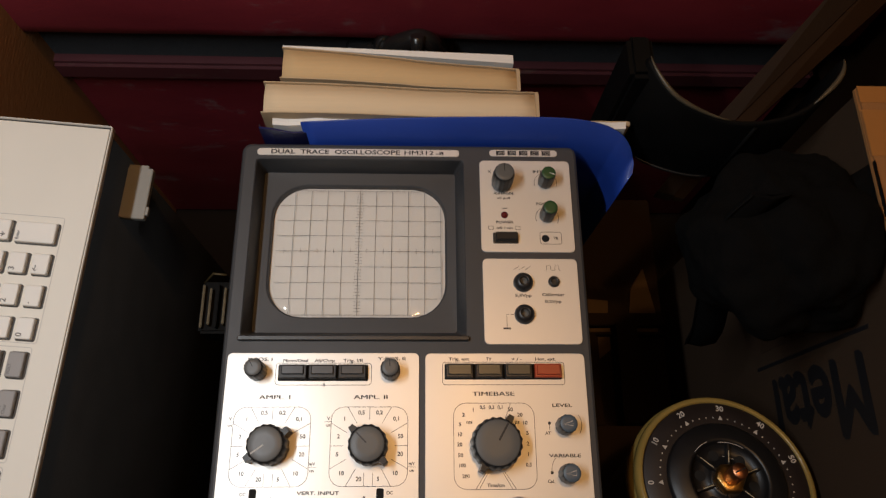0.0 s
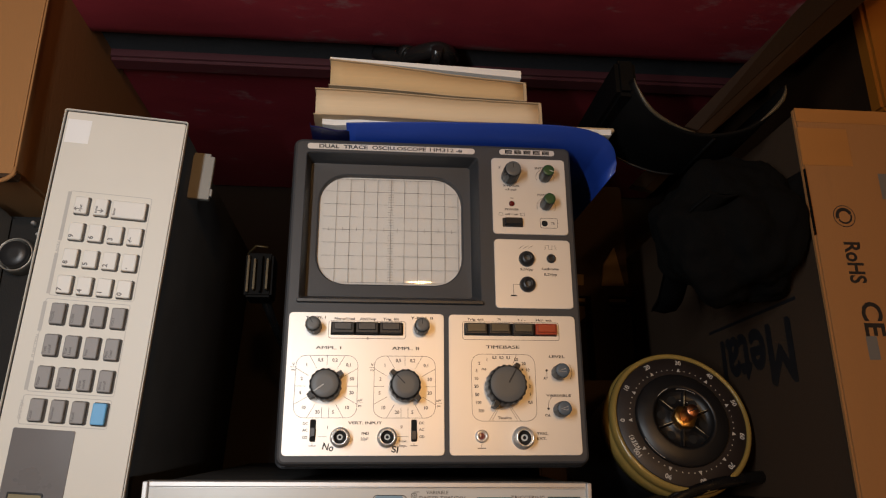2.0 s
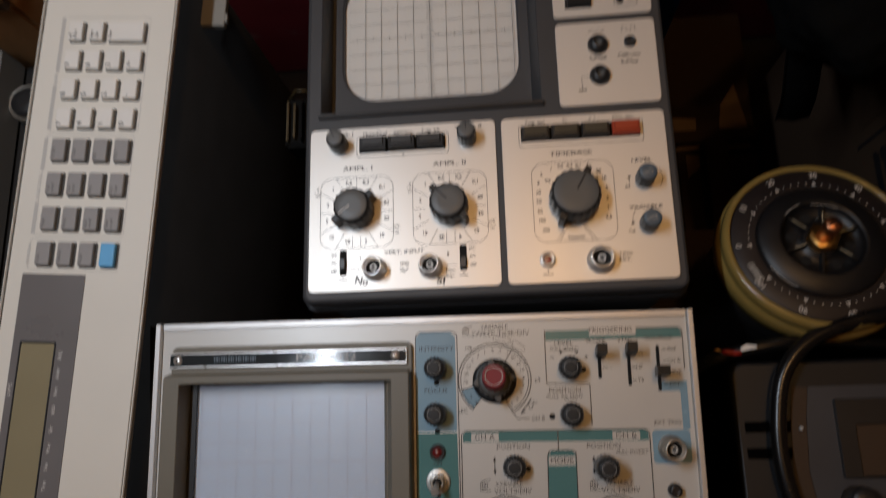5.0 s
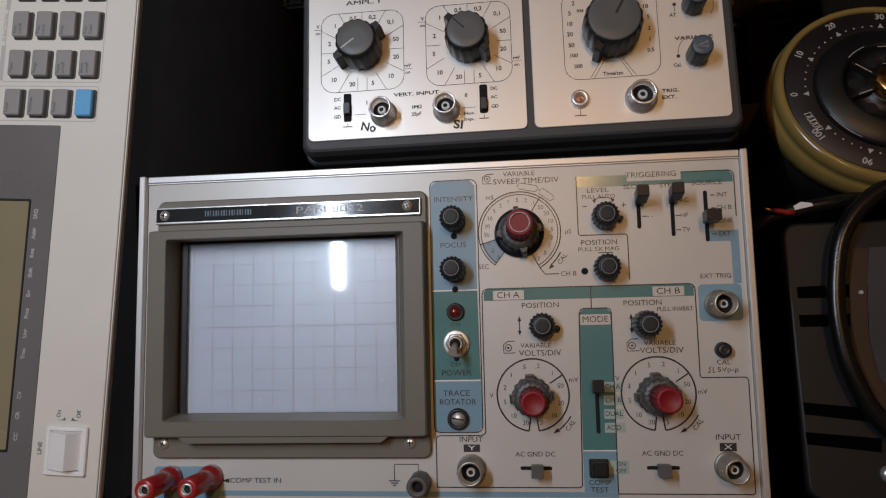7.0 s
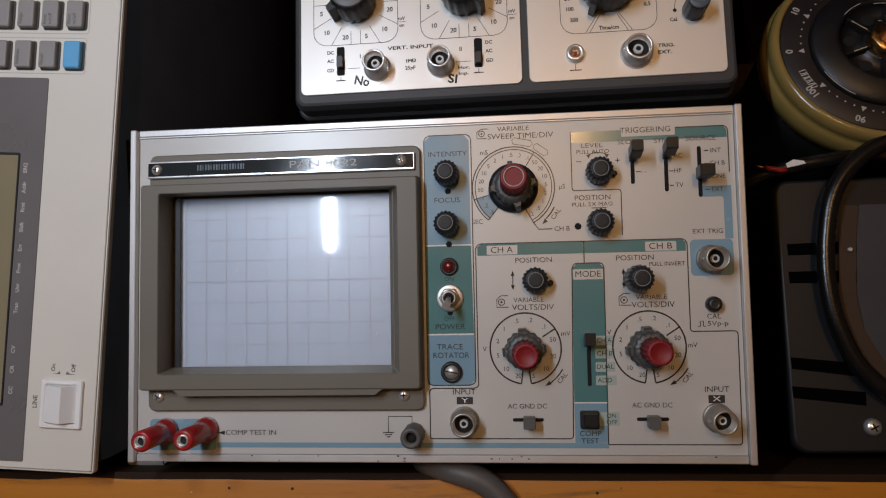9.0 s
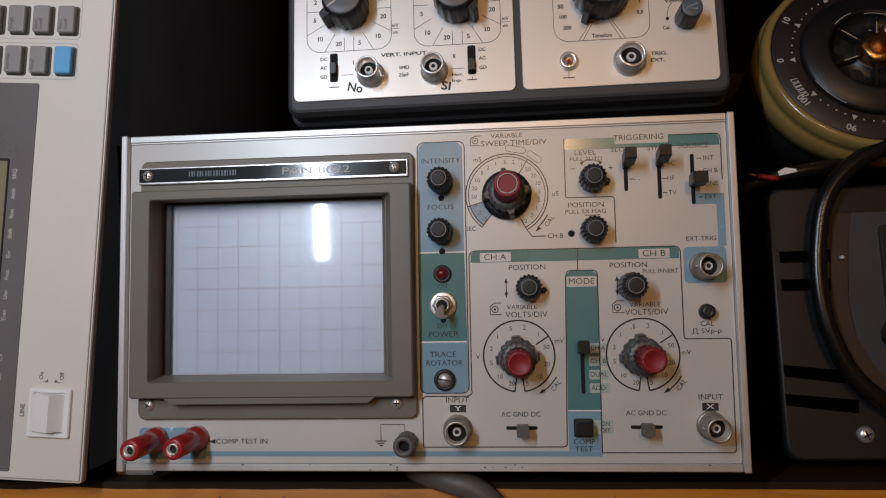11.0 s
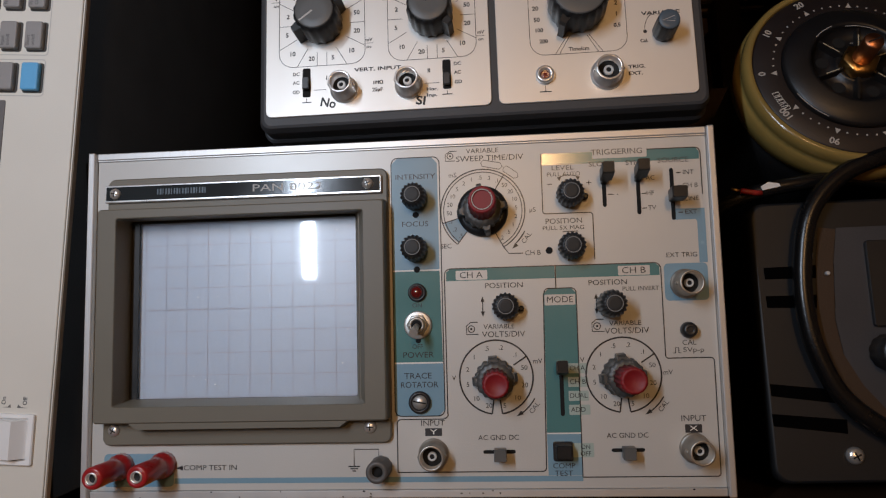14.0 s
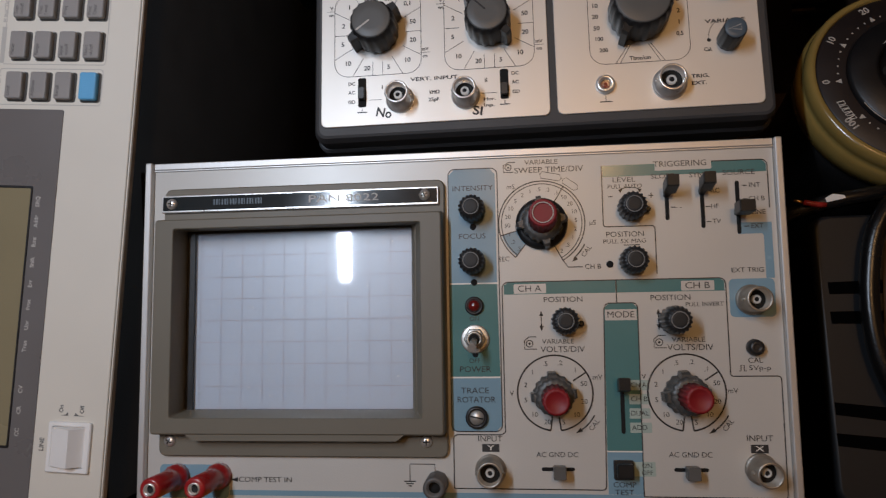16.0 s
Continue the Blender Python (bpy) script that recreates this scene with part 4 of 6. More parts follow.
        line(*arc(cx, 52.0, 19.4, -30, -56, 8), w=0.45)
        flat([(cx + 19.4 * math.cos(radians(-64)), 52 + 19.4 * math.sin(radians(-64))), (cx + 20.3 * math.cos(radians(-55)), 52 + 20.3 * math.sin(radians(-55))), (cx + 18.3 * math.cos(radians(-55)), 52 + 18.3 * math.sin(radians(-55)))], zl, bm)
        x = cx - 10.4
        line((x + 2.8, 76.6), (x - 0.4, 76.6), (x - 2.4, 75.0), (x - 2.4, 71.2), (x + 3.0, 71.2), w=0.3)
        line(*arc(x - 0.2, 73.6, 1.5, 0, 340, 14), closed=True, w=0.3)
        flat(arc(x - 0.2, 73.6, 0.55, 0, 330, 9), zl, bm)
        text(face, GLOSS_INK, zl, "CAL", cx + 21.6 * math.cos(radians(-40)), 52 + 21.6 * math.sin(radians(-40)), 2.1, 5.6, 50)
        for w, a in ((".5", 107), (".2", 79), (".1", 48), ("50", 17), ("20", -17), ("10", -46), ("5", -75), ("20", -106), ("10", -134), ("5", -166), ("2", 165), ("1", 137)):
            text(face, GLOSS_INK, zl, w, cx + 13.2 * math.cos(radians(a)), 52 + 13.2 * math.sin(radians(a)), 2.1)
    c = (43.6, 127.6)
    line(*arc(*c, 19.3, -62, 232, 60), w=0.4)
    line(*arc(*c, 18.0, -62, 232, 60), w=0.3)
    for a in (232, 196, 58, -62):
        line((c[0] + 11 * math.cos(radians(a)), c[1] + 11 * math.sin(radians(a))), (c[0] + 19.3 * math.cos(radians(a)), c[1] + 19.3 * math.sin(radians(a))), w=0.35)
    for i, w in enumerate((".5", ".2", ".1", "50", "20", "10", "5", "2", "1", ".5", ".2", ".1", "50", "20", "10", "5", "2", "1", ".5", ".2")):
        a = radians(228 - 15 * i)
        text(face, GLOSS_INK, zl, w, c[0] + 15.4 * math.cos(a), c[1] + 15.4 * math.sin(a), 1.9)
    line((c[0] + 19.3 * math.cos(radians(-62)), c[1] + 19.3 * math.sin(radians(-62))), (55.0, 107.4), (61.4, 107.4), w=0.35)
    line(*arc(*c, 21.4, -28, -46, 6), w=0.45)
    flat([(56.6, 109.6), (59.4, 110.8), (58.0, 112.4)], zl, bm)
    text(face, GLOSS_INK, zl, "CAL", 63.2, 114.3, 2.1, 5.6, 52)
    for x, y, w, a in ((48.7, 148.8, 4.6, -12), (57.3, 144.7, 3.6, -36)):
        ca, sa = math.cos(radians(a)), math.sin(radians(a))
        line(*[(x + u * ca - v * sa, y + u * sa + v * ca) for u, v in ((-w, -1.5), (w - 1.2, -1.5), (w, 0), (w - 1.2, 1.5), (-w, 1.5), (-w - 0.8, 0))], w=0.22, closed=True)
    line((32.4, 156.0), (29.2, 156.0), (27.0, 154.6), (27.0, 151.4), (31.4, 151.4), w=0.3)
    line(*arc(29.2, 153.7, 1.4, 0, 340, 14), closed=True, w=0.3)
    flat(arc(29.2, 153.7, 0.5, 0, 330, 9), zl, bm)
    line((125.6, 61.0), (126.6, 61.0), (126.6, 63.4), (128.0, 63.4), (128.0, 61.0), (129.0, 61.0), w=0.3)
    for x in (42.3, 93.2):
        line((x, 79.6), (x, 87.6))
        for y, s in ((79.0, 1), (88.2, -1)):
            flat([(x, y), (x + 0.9, y + 2.4 * s), (x - 0.9, y + 2.4 * s)], zl, bm)
    line((-6.4, 16.0), (-6.4, 20.9), (-17.7, 20.9), (-17.7, 13.6), w=0.3)
    for i, w in enumerate((5.2, 3.4, 1.6)):
        line((-17.7 - w / 2, 13.4 - i * 1.0), (-17.7 + w / 2, 13.4 - i * 1.0), w=0.4)
    flat([(-101.0, 13.3), (-97.6, 14.4), (-97.6, 12.2)], zl, bm)
    line((86.6, 116.6), (79.6, 116.6), w=0.3)
    line(*arc(83.2, 133.2, 9.4, 58, 122, 12), w=0.3)
    for x in (78.0, 88.4):
        flat([(x, 141.6), (x + (2.0 if x < 80 else -2.0), 141.9), (x + (1.0 if x < 80 else -1.0), 139.9)], zl, bm)
    line((73.4, 138.6), (75.6, 138.6), w=0.3)
    line((91.2, 138.6), (93.4, 138.6), w=0.3)
    line((92.3, 137.5), (92.3, 139.7), w=0.3)
    for x, ys in ((100.6, (132.9,)), (115.6, (132.7, 126.0)), (131.4, (141.6, 135.6, 123.5))):
        for y in ys:
            line((x, y), (x + 2.0, y), w=0.35)
    lines("printed_line", bm, GLOSS_INK, face)
    for y in (100.9, 58.9):
        bm2 = bmesh.new()
        strip(bm2, [(1.8, y), (23.4, y)], 0.7, 0.16)
        part("divider_line", bm2, WHITE_INK, face)
    bm2 = bmesh.new()
    strip(bm2, [(69.2, 26.9), (83.9, 26.9)], 0.6, 0.16)
    part("divider_line", bm2, WHITE_INK, face)
    for w, x, y, cp, wd in (("INTENSITY", 12.6, 144.6, 2.4, 18.6), ("FOCUS", 12.1, 122.4, 2.4, 12.2), ("ON", 12.4, 84.9, 2.0, 0), ("OFF", 12.2, 66.2, 2.0, 0), ("POWER", 12.4, 62.4, 2.6, 14), ("TRACE", 12.1, 53.0, 2.6, 12.4), ("ROTATOR", 12.6, 49.0, 2.6, 17),
                          ("COMP TEST IN", -84.6, 13.3, 2.3, 25), ("INPUT", 18.3, 32.0, 2.5, 10.6), ("INPUT", 132.6, 32.6, 2.5, 10.6), ("VARIABLE", 44.2, 155.6, 2.2, 15), ("SWEEP TIME/DIV", 47.4, 152.0, 2.6, 31), ("mS", 30.1, 144.6, 2.2, 0), ("\u00b5S", 66.3, 127.1, 2.2, 0), ("SEC", 26.4, 111.6, 2.2, 0), ("CH B", 65.8, 107.3, 2.2, 7),
                          ("TRIGGERING", 105.4, 152.4, 2.6, 23), ("LEVEL", 80.7, 146.0, 2.2, 10), ("PULL AUTO", 81.0, 143.0, 1.9, 15), ("POSITION", 80.3, 121.4, 2.4, 16.4), ("PULL 5X MAG", 80.0, 118.3, 1.9, 18.6), ("SLOPE", 97.6, 147.0, 2.2, 10), ("SYNC", 113.4, 147.0, 2.2, 8.4), ("SOURCE", 130.2, 147.5, 2.3, 13.6), ("INT", 136.6, 141.6, 2.1, 0), ("CH B", 137.2, 135.6, 2.1, 0), ("LINE", 137.6, 129.6, 2.1, 0), ("EXT", 136.8, 123.5, 2.1, 0), ("AC", 119.8, 139.7, 2.1, 0), ("HF", 119.4, 132.7, 2.1, 0), ("TV", 119.9, 126.0, 2.1, 0), ("- -", 104.0, 132.9, 2.1, 0),
                          ("CH A", 37.4, 98.0, 2.8, 10.4), ("CH B", 110.3, 98.0, 2.8, 10.4), ("POSITION", 52.2, 92.9, 2.4, 17), ("POSITION", 98.6, 92.9, 2.4, 17), ("PULL INVERT", 112.9, 89.8, 1.9, 16), ("VARIABLE", 49.4, 74.4, 2.1, 14), ("VOLTS/DIV", 51.3, 70.9, 2.6, 19.4), ("VARIABLE", 105.4, 74.6, 2.1, 14), ("VOLTS/DIV", 106.0, 71.2, 2.6, 19.4), ("V", 28.4, 51.8, 2.2, 0), ("V", 85.8, 58.8, 2.2, 0), ("mV", 66.0, 58.6, 2.2, 0), ("mV", 122.8, 52.6, 2.2, 0),
                          ("MODE", 77.0, 85.8, 2.8, 11.6), ("CH A", 83.4, 55.2, 2.1, 6.6), ("CH B", 83.4, 49.2, 2.1, 7), ("DUAL", 83.5, 43.1, 2.1, 7.6), ("ADD", 83.2, 37.0, 2.1, 6.4), ("ON", 85.6, 20.9, 1.9, 0), ("OFF", 85.6, 18.0, 1.9, 0), ("COMP", 75.9, 12.8, 2.3, 9.6), ("TEST", 75.7, 9.6, 2.3, 8), ("EXT TRIG", 131.7, 104.3, 2.1, 13.4), ("CAL", 132.7, 65.4, 2.2, 6), ("5Vp-p", 134.4, 62.2, 2.1, 9), ("AC GND DC", 47.6, 25.3, 2.2, 18), ("AC GND DC", 104.0, 25.6, 2.2, 18)):
        text(face, GLOSS_INK, zl, w, x, y, cp, wd)
    THIN.add(face)
    THIN.add(plate_part)
    text(face, WHITE_INK, 0.16, "Y", 18.6, 28.1, 2.2, 3.4)
    text(face, WHITE_INK, 0.16, "X", 132.4, 28.3, 2.2, 3.6)
    # left column of controls
    fluted_knob(t, 12.6, 134.4, 0, 6.0, 12.5, WORN_KNOB, CAP_DARK, flutes=18, ring=True, cap_r=0.66, label="scuffed black fluted knob")
    fluted_knob(t, 12.2, 110.6, 0, 6.0, 12.5, WORN_KNOB, CAP_DARK, flutes=18, ring=True, cap_r=0.66, label="scuffed black fluted knob")
    for y in (126.8, 101.4):
        part("trim_hole", lathe(12.6, y, [(1.5, 0.1), (1.4, 0.4), (0.8, 0.2)], 14), DARK, t)
    lamp = part("lamp_socket", lathe(12.5, 90.8, [(4.2, 0), (4.2, 1.2), (3.2, 2.0), (3.0, 1.0)], 24), BLACK, t)
    part("red_lens", lathe(12.5, 90.8, [(3.0, 0.8), (2.9, 2.4), (2.2, 3.6), (1.0, 4.2), (0.1, 4.3)], 20), LED, lamp)
    nut = part("toggle_switch", lathe(12.6, 76.0, [(6.4, 0), (6.4, 0.9), (5.9, 1.2), (4.2, 1.2)], 32), NICKEL, t, "chromed toggle switch")
    part("lock_nut", lathe(12.6, 76.0, [(5.0, 1.1), (5.0, 3.0), (4.6, 3.4), (3.6, 3.4)], 6), NICKEL, nut)
    part("bush", lathe(12.6, 76.0, [(3.7, 3.0), (3.6, 6.2), (3.0, 6.6), (2.4, 6.4), (2.2, 5.0)], 24), TARNISHED, nut)
    part("bush_recess", lathe(12.6, 76.0, [(2.4, 4.6), (2.3, 6.1), (0.2, 6.1)], 16), DARK, nut)
    part("lever", tubed([(12.6, 76.0, 4), (12.4, 74.2, 10), (12.2, 72.4, 15)], 1.5, 10, taper=lambda k: 0.8 + 0.5 * k), NICKEL, nut)
    part("trim_hole", lathe(12.6, 69.0, [(1.3, 0.1), (1.2, 0.3), (0.7, 0.2)], 14), DARK, t)
    rot = part("trimmer_bush", lathe(12.7, 41.4, [(5.0, 0), (5.0, 1.4), (4.4, 2.2), (3.5, 2.2), (3.4, 0.8)], 28), BLACK, t)
    part("trimmer_screw", lathe(12.7, 41.4, [(3.3, 0.5), (3.2, 1.4), (0.2, 1.5)], 24), NICKEL, rot)
    bm = bmesh.new()
    strip(bm, [(9.8, 42.0), (15.6, 40.8)], 0.6, 1.6)
    part("screw_slot", bm, DARK, rot)
    # terminals
    for x, y in ((-126.6, 14.4), (-106.4, 15.0)):
        lean = (-0.06, -0.04)
        p = part("terminal_post", lathe(x, y, [(6.0, 0), (6.0, 3.4), (5.4, 4.4), (4.7, 6.0), (4.9, 7.0), (4.9, 22.0), (4.3, 23.0), (2.7, 23.0), (2.6, 12.0)], 32, 16, 0.25, 21, lean=lean), RED_POST, t, "red plastic terminal post")
        part("contact", lathe(x + 23 * lean[0], y + 23 * lean[1], [(2.7, 16), (2.7, 23.4), (2.0, 23.4), (1.9, 16)], 20), CHROME, p)
        part("bore", lathe(x + 23 * lean[0], y + 23 * lean[1], [(2.0, 16), (2.0, 21.4), (0.1, 21.4)], 14), DARK, p)
    p = part("terminal_post", lathe(-5.4, 13.0, [(5.2, 0), (5.2, 2.0), (5.0, 2.4), (4.9, 11.5), (4.3, 12.4), (2.7, 12.4), (2.6, 5.0)], 28, 18, 0.3, 11), GREY_RUBBER, t, "grey earth terminal post")
    part("bore", lathe(-5.4, 13.0, [(2.6, 6), (2.6, 9.4), (0.1, 9.4)], 14), DARK, p)
    bnc(t, 18.4, 18.6, 0, 5.6, 11.5, metal=TARNISHED)
    bnc(t, 132.4, 20.0, 0, 5.4, 13.5, metal=TARNISHED)
    bnc(t, 132.4, 91.4, 0, 5.4, 13.0, metal=TARNISHED)
    s = part("test_terminal", lathe(132.6, 71.0, [(3.6, 0), (3.6, 1.0), (3.2, 4.0), (1.6, 5.0), (1.2, 4.4)], 20), BLACK, t)
    # sweep switch
    k = part("knob", lathe(c[0], c[1] - 0.4, [(11.6, 0.1), (11.6, 1.8), (10.6, 2.6), (9.4, 3.0)], 48), KNOB, t, "black dial knob with grey fluted collar and red centre")
    part("collar", lathe(c[0], c[1] - 0.4, [(9.2, 3.0), (8.9, 10.2), (8.2, 11.4), (6.0, 11.6)], 80, 16, 0.7, 10.6), WORN_GREY, k, "scuffed grey fluted collar")
    for a in (97, 8, 188, 282):
        d, q = Vector((math.cos(radians(a)), math.sin(radians(a)))), Vector((-math.sin(radians(a)), math.cos(radians(a))))
        bm = bmesh.new()
        o = Vector(c) - Vector((0, 0.4))
        loft(bm, [[(*(o + d * 8.0 + q * 1.9), zz), (*(o + d * (11.8 - k2) + q * 1.0), zz), (*(o + d * (11.8 - k2) - q * 1.0), zz), (*(o + d * 8.0 - q * 1.9), zz)] for zz, k2 in ((2.0, 0), (9.6, 0.5), (10.8, 1.6))])
        part("lug", bm, WORN_GREY, k)
    r = part("red_knob", lathe(c[0] + 0.3, c[1] - 0.2, [(6.3, 10.2), (6.2, 19.5), (5.9, 19.8), (5.6, 20.3), (4.4, 20.0), (4.2, 19.6)], 72, 18, 0.4, 19.5, lean=(0, 0.2), z0=10), RED_KNOB, k)
    bm = bmesh.new()
    strip(bm, arc(c[0] + 0.3, c[1] + 1.85, 4.4, 0, 360, 28)[:-1], 0.4, 20.5, True)
    part("ring_mark", bm, PALE_INK, r)
    # small knobs
    for x, y, h, dot in ((83.2, 133.2, 12, 1), (83.0, 109.4, 11.5, 0), (52.6, 83.4, 10.5, 1), (98.8, 83.2, 17, 0)):
        kk = fluted_knob(t, x, y, 0, 6.2, h, WORN_KNOB, CAP_DARK, flutes=18, ring=True, cap_r=0.64, label="scuffed black fluted knob")
        if dot:
            part("index_dot", lathe(x + 7.0, y - 1.2, [(1.3, 0), (1.3, 3.6), (0.8, 4.0)], 12), KNOB, kk)
    part("trim_hole", lathe(73.2, 108.2, [(1.6, 0.1), (1.5, 0.4), (0.8, 0.2)], 14), DARK, t)
    # input switches with red centres
    for x, lean in ((46.8, (0.04, -0.12)), (102.8, (0.18, -0.06))):
        k = part("knob", lathe(x, 51.4, [(9.2, 0.1), (9.2, 1.6), (8.8, 2.0), (8.5, 8.6), (7.8, 9.8), (5.5, 9.8)], 80, 16, 0.7, 9.0, lean=(lean[0] * 0.4, lean[1] * 0.4)), WORN_GREY, t, "scuffed grey dial knob with a tilted red centre")
        for a in (95, 185, 5):
            d, q = Vector((math.cos(radians(a)), math.sin(radians(a)))), Vector((-math.sin(radians(a)), math.cos(radians(a))))
            bm = bmesh.new()
            o = Vector((x, 51.4))
            loft(bm, [[(*(o + d * 7.4 + q * 2.4), zz), (*(o + d * (10.2 - k2) + q * 1.8), zz), (*(o + d * (10.2 - k2) - q * 1.8), zz), (*(o + d * 7.4 - q * 2.4), zz)] for zz, k2 in ((1.0, 0), (7.0, 0.4), (8.6, 1.4))])
            part("lug", bm, WORN_GREY, k)
        part("red_knob", lathe(x + 0.4 * lean[0] * 9, 51.4 + 0.4 * lean[1] * 9, [(6.0, 9.0), (5.9, 17.2), (5.5, 18.2), (4.4, 18.6), (4.0, 18.2), (0.1, 18.1)], 96, 16, 0.55, 17.6, lean=lean, z0=9), RED_KNOB, k)
    # slide switches
    for x, y0, y1, ys in ((99.0, 127.2, 145.8, 139.8), (114.2, 123.2, 146.2, 140.4), (129.2, 120.2, 143.8, 130.6)):
        slot_hole(t, x - 0.9, y0, x + 0.9, y1, 0.2)
        slider(t, x, ys - 0.8, 0.2, 5.4 if x < 120 else 6.6, 5.2, 15, lean=(0.02, 0.24) if x < 120 else (0, 0.06))
    slot_hole(t, 75.4, 34.4, 77.2, 57.0, 0.2)
    slider(t, 76.3, 54.6, 0.2, 5.0, 5.6, 13, lean=(-0.02, 0.16))
    slot_hole(t, 40.6, 18.4, 55.0, 20.0, 0.2)
    slider(t, 48.2, 19.0, 0.2, 5.4, 5.4, 9, mat=KNOB_GREY)
    slot_hole(t, 96.8, 18.6, 111.2, 20.2, 0.2)
    slider(t, 103.4, 19.2, 0.2, 5.4, 5.4, 9, mat=KNOB_GREY)
    bb = part("push_button", plate(71.4, 15.2, 80.0, 23.4, 0.1, 2.0, 0.8, 0.4), BLACK, t)
    part("button_cap", plate(72.4, 16.6, 79.2, 22.6, 2.0, 7.0, 0.7, 0.6), KNOB, bb)
    return t


cream_oscilloscope()


# ---- bench instrument standing on its back, its keyboard running upwards ----
def bench_instrument():
    turn = (3.07, 2.28, -3.72)
    m = pose(-0.2740, 0.2525, 0.4284, *turn)
    base = m @ Vector((0.046, -0.216, -0.403))
    t = thing("bench_instrument", tuple(base), "beige bench instrument with keypad and display, standing on its back", "electronic load", (-46, 216, 403), turn)
    bm = bmesh.new()
    loft(bm, [rounded(6, -424, 86.5, -8, 3, -403), rounded(5, -425, 87.0, -7, 3, -399), rounded(5, -425, 87.0, -7, 2, -4)])
    part("cabinet", smooth(bm), CHASSIS, t)
    bm = bmesh.new()
    loft(bm, [rounded(3.2, -427.6, 89.8, -4.6, 1.4, -4.5), rounded(3.0, -427.8, 90.0, -4.4, 1.6, -1.2), rounded(3.3, -427.5, 89.7, -4.7, 1.4, -0.3), rounded(3.8, -427.0, 89.2, -5.2, 1.0, -0.2), rounded(4.2, -426.8, 89.0, -5.6, 0.8, -1.2), rounded(4.2, -426.8, 89.0, -5.6, 0.8, -3.0)], False, True)
    part("front_bezel", bm, BEIGE, t, "beige enamelled rim round the front")
    part("panel_gap", plate(4.3, -426.7, 88.9, -5.7, -2.9, -1.6, 0.6, 0.1), DARK, t)
    face = part("front_panel", plate(5.6, -426.6, 88.7, -6.9, -1.6, 0.0, 0.8, 0.4), BEIGE, t)
    part("sticker", plate(7.0, -30.6, 23.6, -12.6, 0, 0.12, 0.4, 0.03), STICKER, t, "blank white paper sticker")
    z = 0.08
    bm = bmesh.new()
    for x0, y0, x1, y1 in ((18.9, -141.4, 74.4, -66.6), (18.0, -205.6, 72.8, -143.8), (17.0, -226.6, 72.0, -208.0)):
        strip(bm, [(p[0], p[1]) for p in rounded(x0, y0, x1, y1, 1.5, 0, 4)], 0.4, z, True)
    lines("printed_line", bm, PALE_INK, face)
    bm = bmesh.new()
    for x, y0, y1 in ((18.7, -103, -67.2), (18.4, -140.6, -112), (17.8, -166, -146), (17.4, -205, -186)):
        flat([(x - 1.2, y0), (x + 1.2, y0), (x + 1.2, y1), (x - 1.2, y1)], z + 0.03, bm)
    lines("group_bar", bm, PALE_INK, face)
    text(face, PALE_INK, z + 0.03, "ENTRY", 18.5, -107.5, 1.9, 7, 90)
    text(face, PALE_INK, z + 0.03, "FUNCTION", 17.4, -176, 1.9, 15, 90)
    text(face, PALE_INK, z + 0.03, "SYSTEM", 16.8, -217.4, 1.9, 12, 90)

    def key(x, y, w, h, mat, words=(), ink=KEY_TEXT, label=""):
        # dark plate round the key; wider right and lower, painting its cast shadow
        part("key_well_shadow", plate(x - w / 2 - 0.5, y - h / 2 - 0.9, x + w / 2 + 1.3, y + h / 2 + 0.5, 0, 0.15, 1.4, 0.05), KEY_SHADE, t)
        bm = bmesh.new()
        loft(bm, [rounded(x - w / 2, y - h / 2, x + w / 2, y + h / 2, 1.1, 0.1), rounded(x - w / 2, y - h / 2, x + w / 2, y + h / 2, 1.1, 2.6), rounded(x - w / 2 + 0.25, y - h / 2 + 0.25, x + w / 2 - 0.25, y + h / 2 - 0.25, 1.0, 3.1), rounded(x - w / 2 + 0.7, y - h / 2 + 0.7, x + w / 2 - 0.7, y + h / 2 - 0.7, 0.8, 3.3)])
        k = part("key", bm, mat, t, label)
        for i, s in enumerate(words):
            text(k, ink, 3.36, s, x - w / 2 + (2.0 if len(s) > 1 else 2.6) + i * 2.7, y - h / 2 + 1.2, 1.7 if len(s) > 1 else 3.2, 0, 90, "LEFT", "key_legend")
        return k

    for i, row in enumerate((("9", "6", "3", "\u2190"), ("8", "5", "2", "."), ("7", "4", "1", "0"))):
        for j, s in enumerate(row):
            key(28.5 + 13.05 * j - 0.2 * i, -96.0 - i * 18.8, 9.2, 12.2, BEIGE_KEY, (s,), label="pale number key" if i == j == 0 else "")
    for x, s in ((28.6, ("\u2191", "Input")), (41.8, ("Input", "\u2193"))):
        key(x, -77.0, 8.8, 12.2, BEIGE_KEY, s)
    key(60.8, -77.4, 22.6, 12.4, BEIGE_KEY, ("Enter",))
    rows = ((("MODE",), ("CURR",), ("RES",), ("VOLT",)), (("Tran", "on/off"), ("Tran", "Level"), ("Freq",), ("Prot", "Clear")), (("Meter",), ("Range",), ("Input", "on/off"), ("Short", "on/off")), (("Local",), ("Address",), ("Recall",), ()))
    for i, row in enumerate(rows):
        for j, s in enumerate(row):
            blue = i == 3 and j == 3
            key(27.7 + 13.0 * j - 0.25 * i, -153.8 - 21.15 * i, 8.7, 14.0, SKY_KEY if blue else GREY_KEY, s, label="sky-blue shift key" if blue else "")
    window = part("display_window", plate(14.9, -423.4, 53.3, -229.0, 0, 0.5, 1.0, 0.2), SMOKE, t, "smoked grey display window")
    bm = framed(19.4, -396.2, 41.2, -268.2, 1.0, 20.4, -395.0, 40.2, -269.4, 0.8, 0.5, 1.0, 0.2)
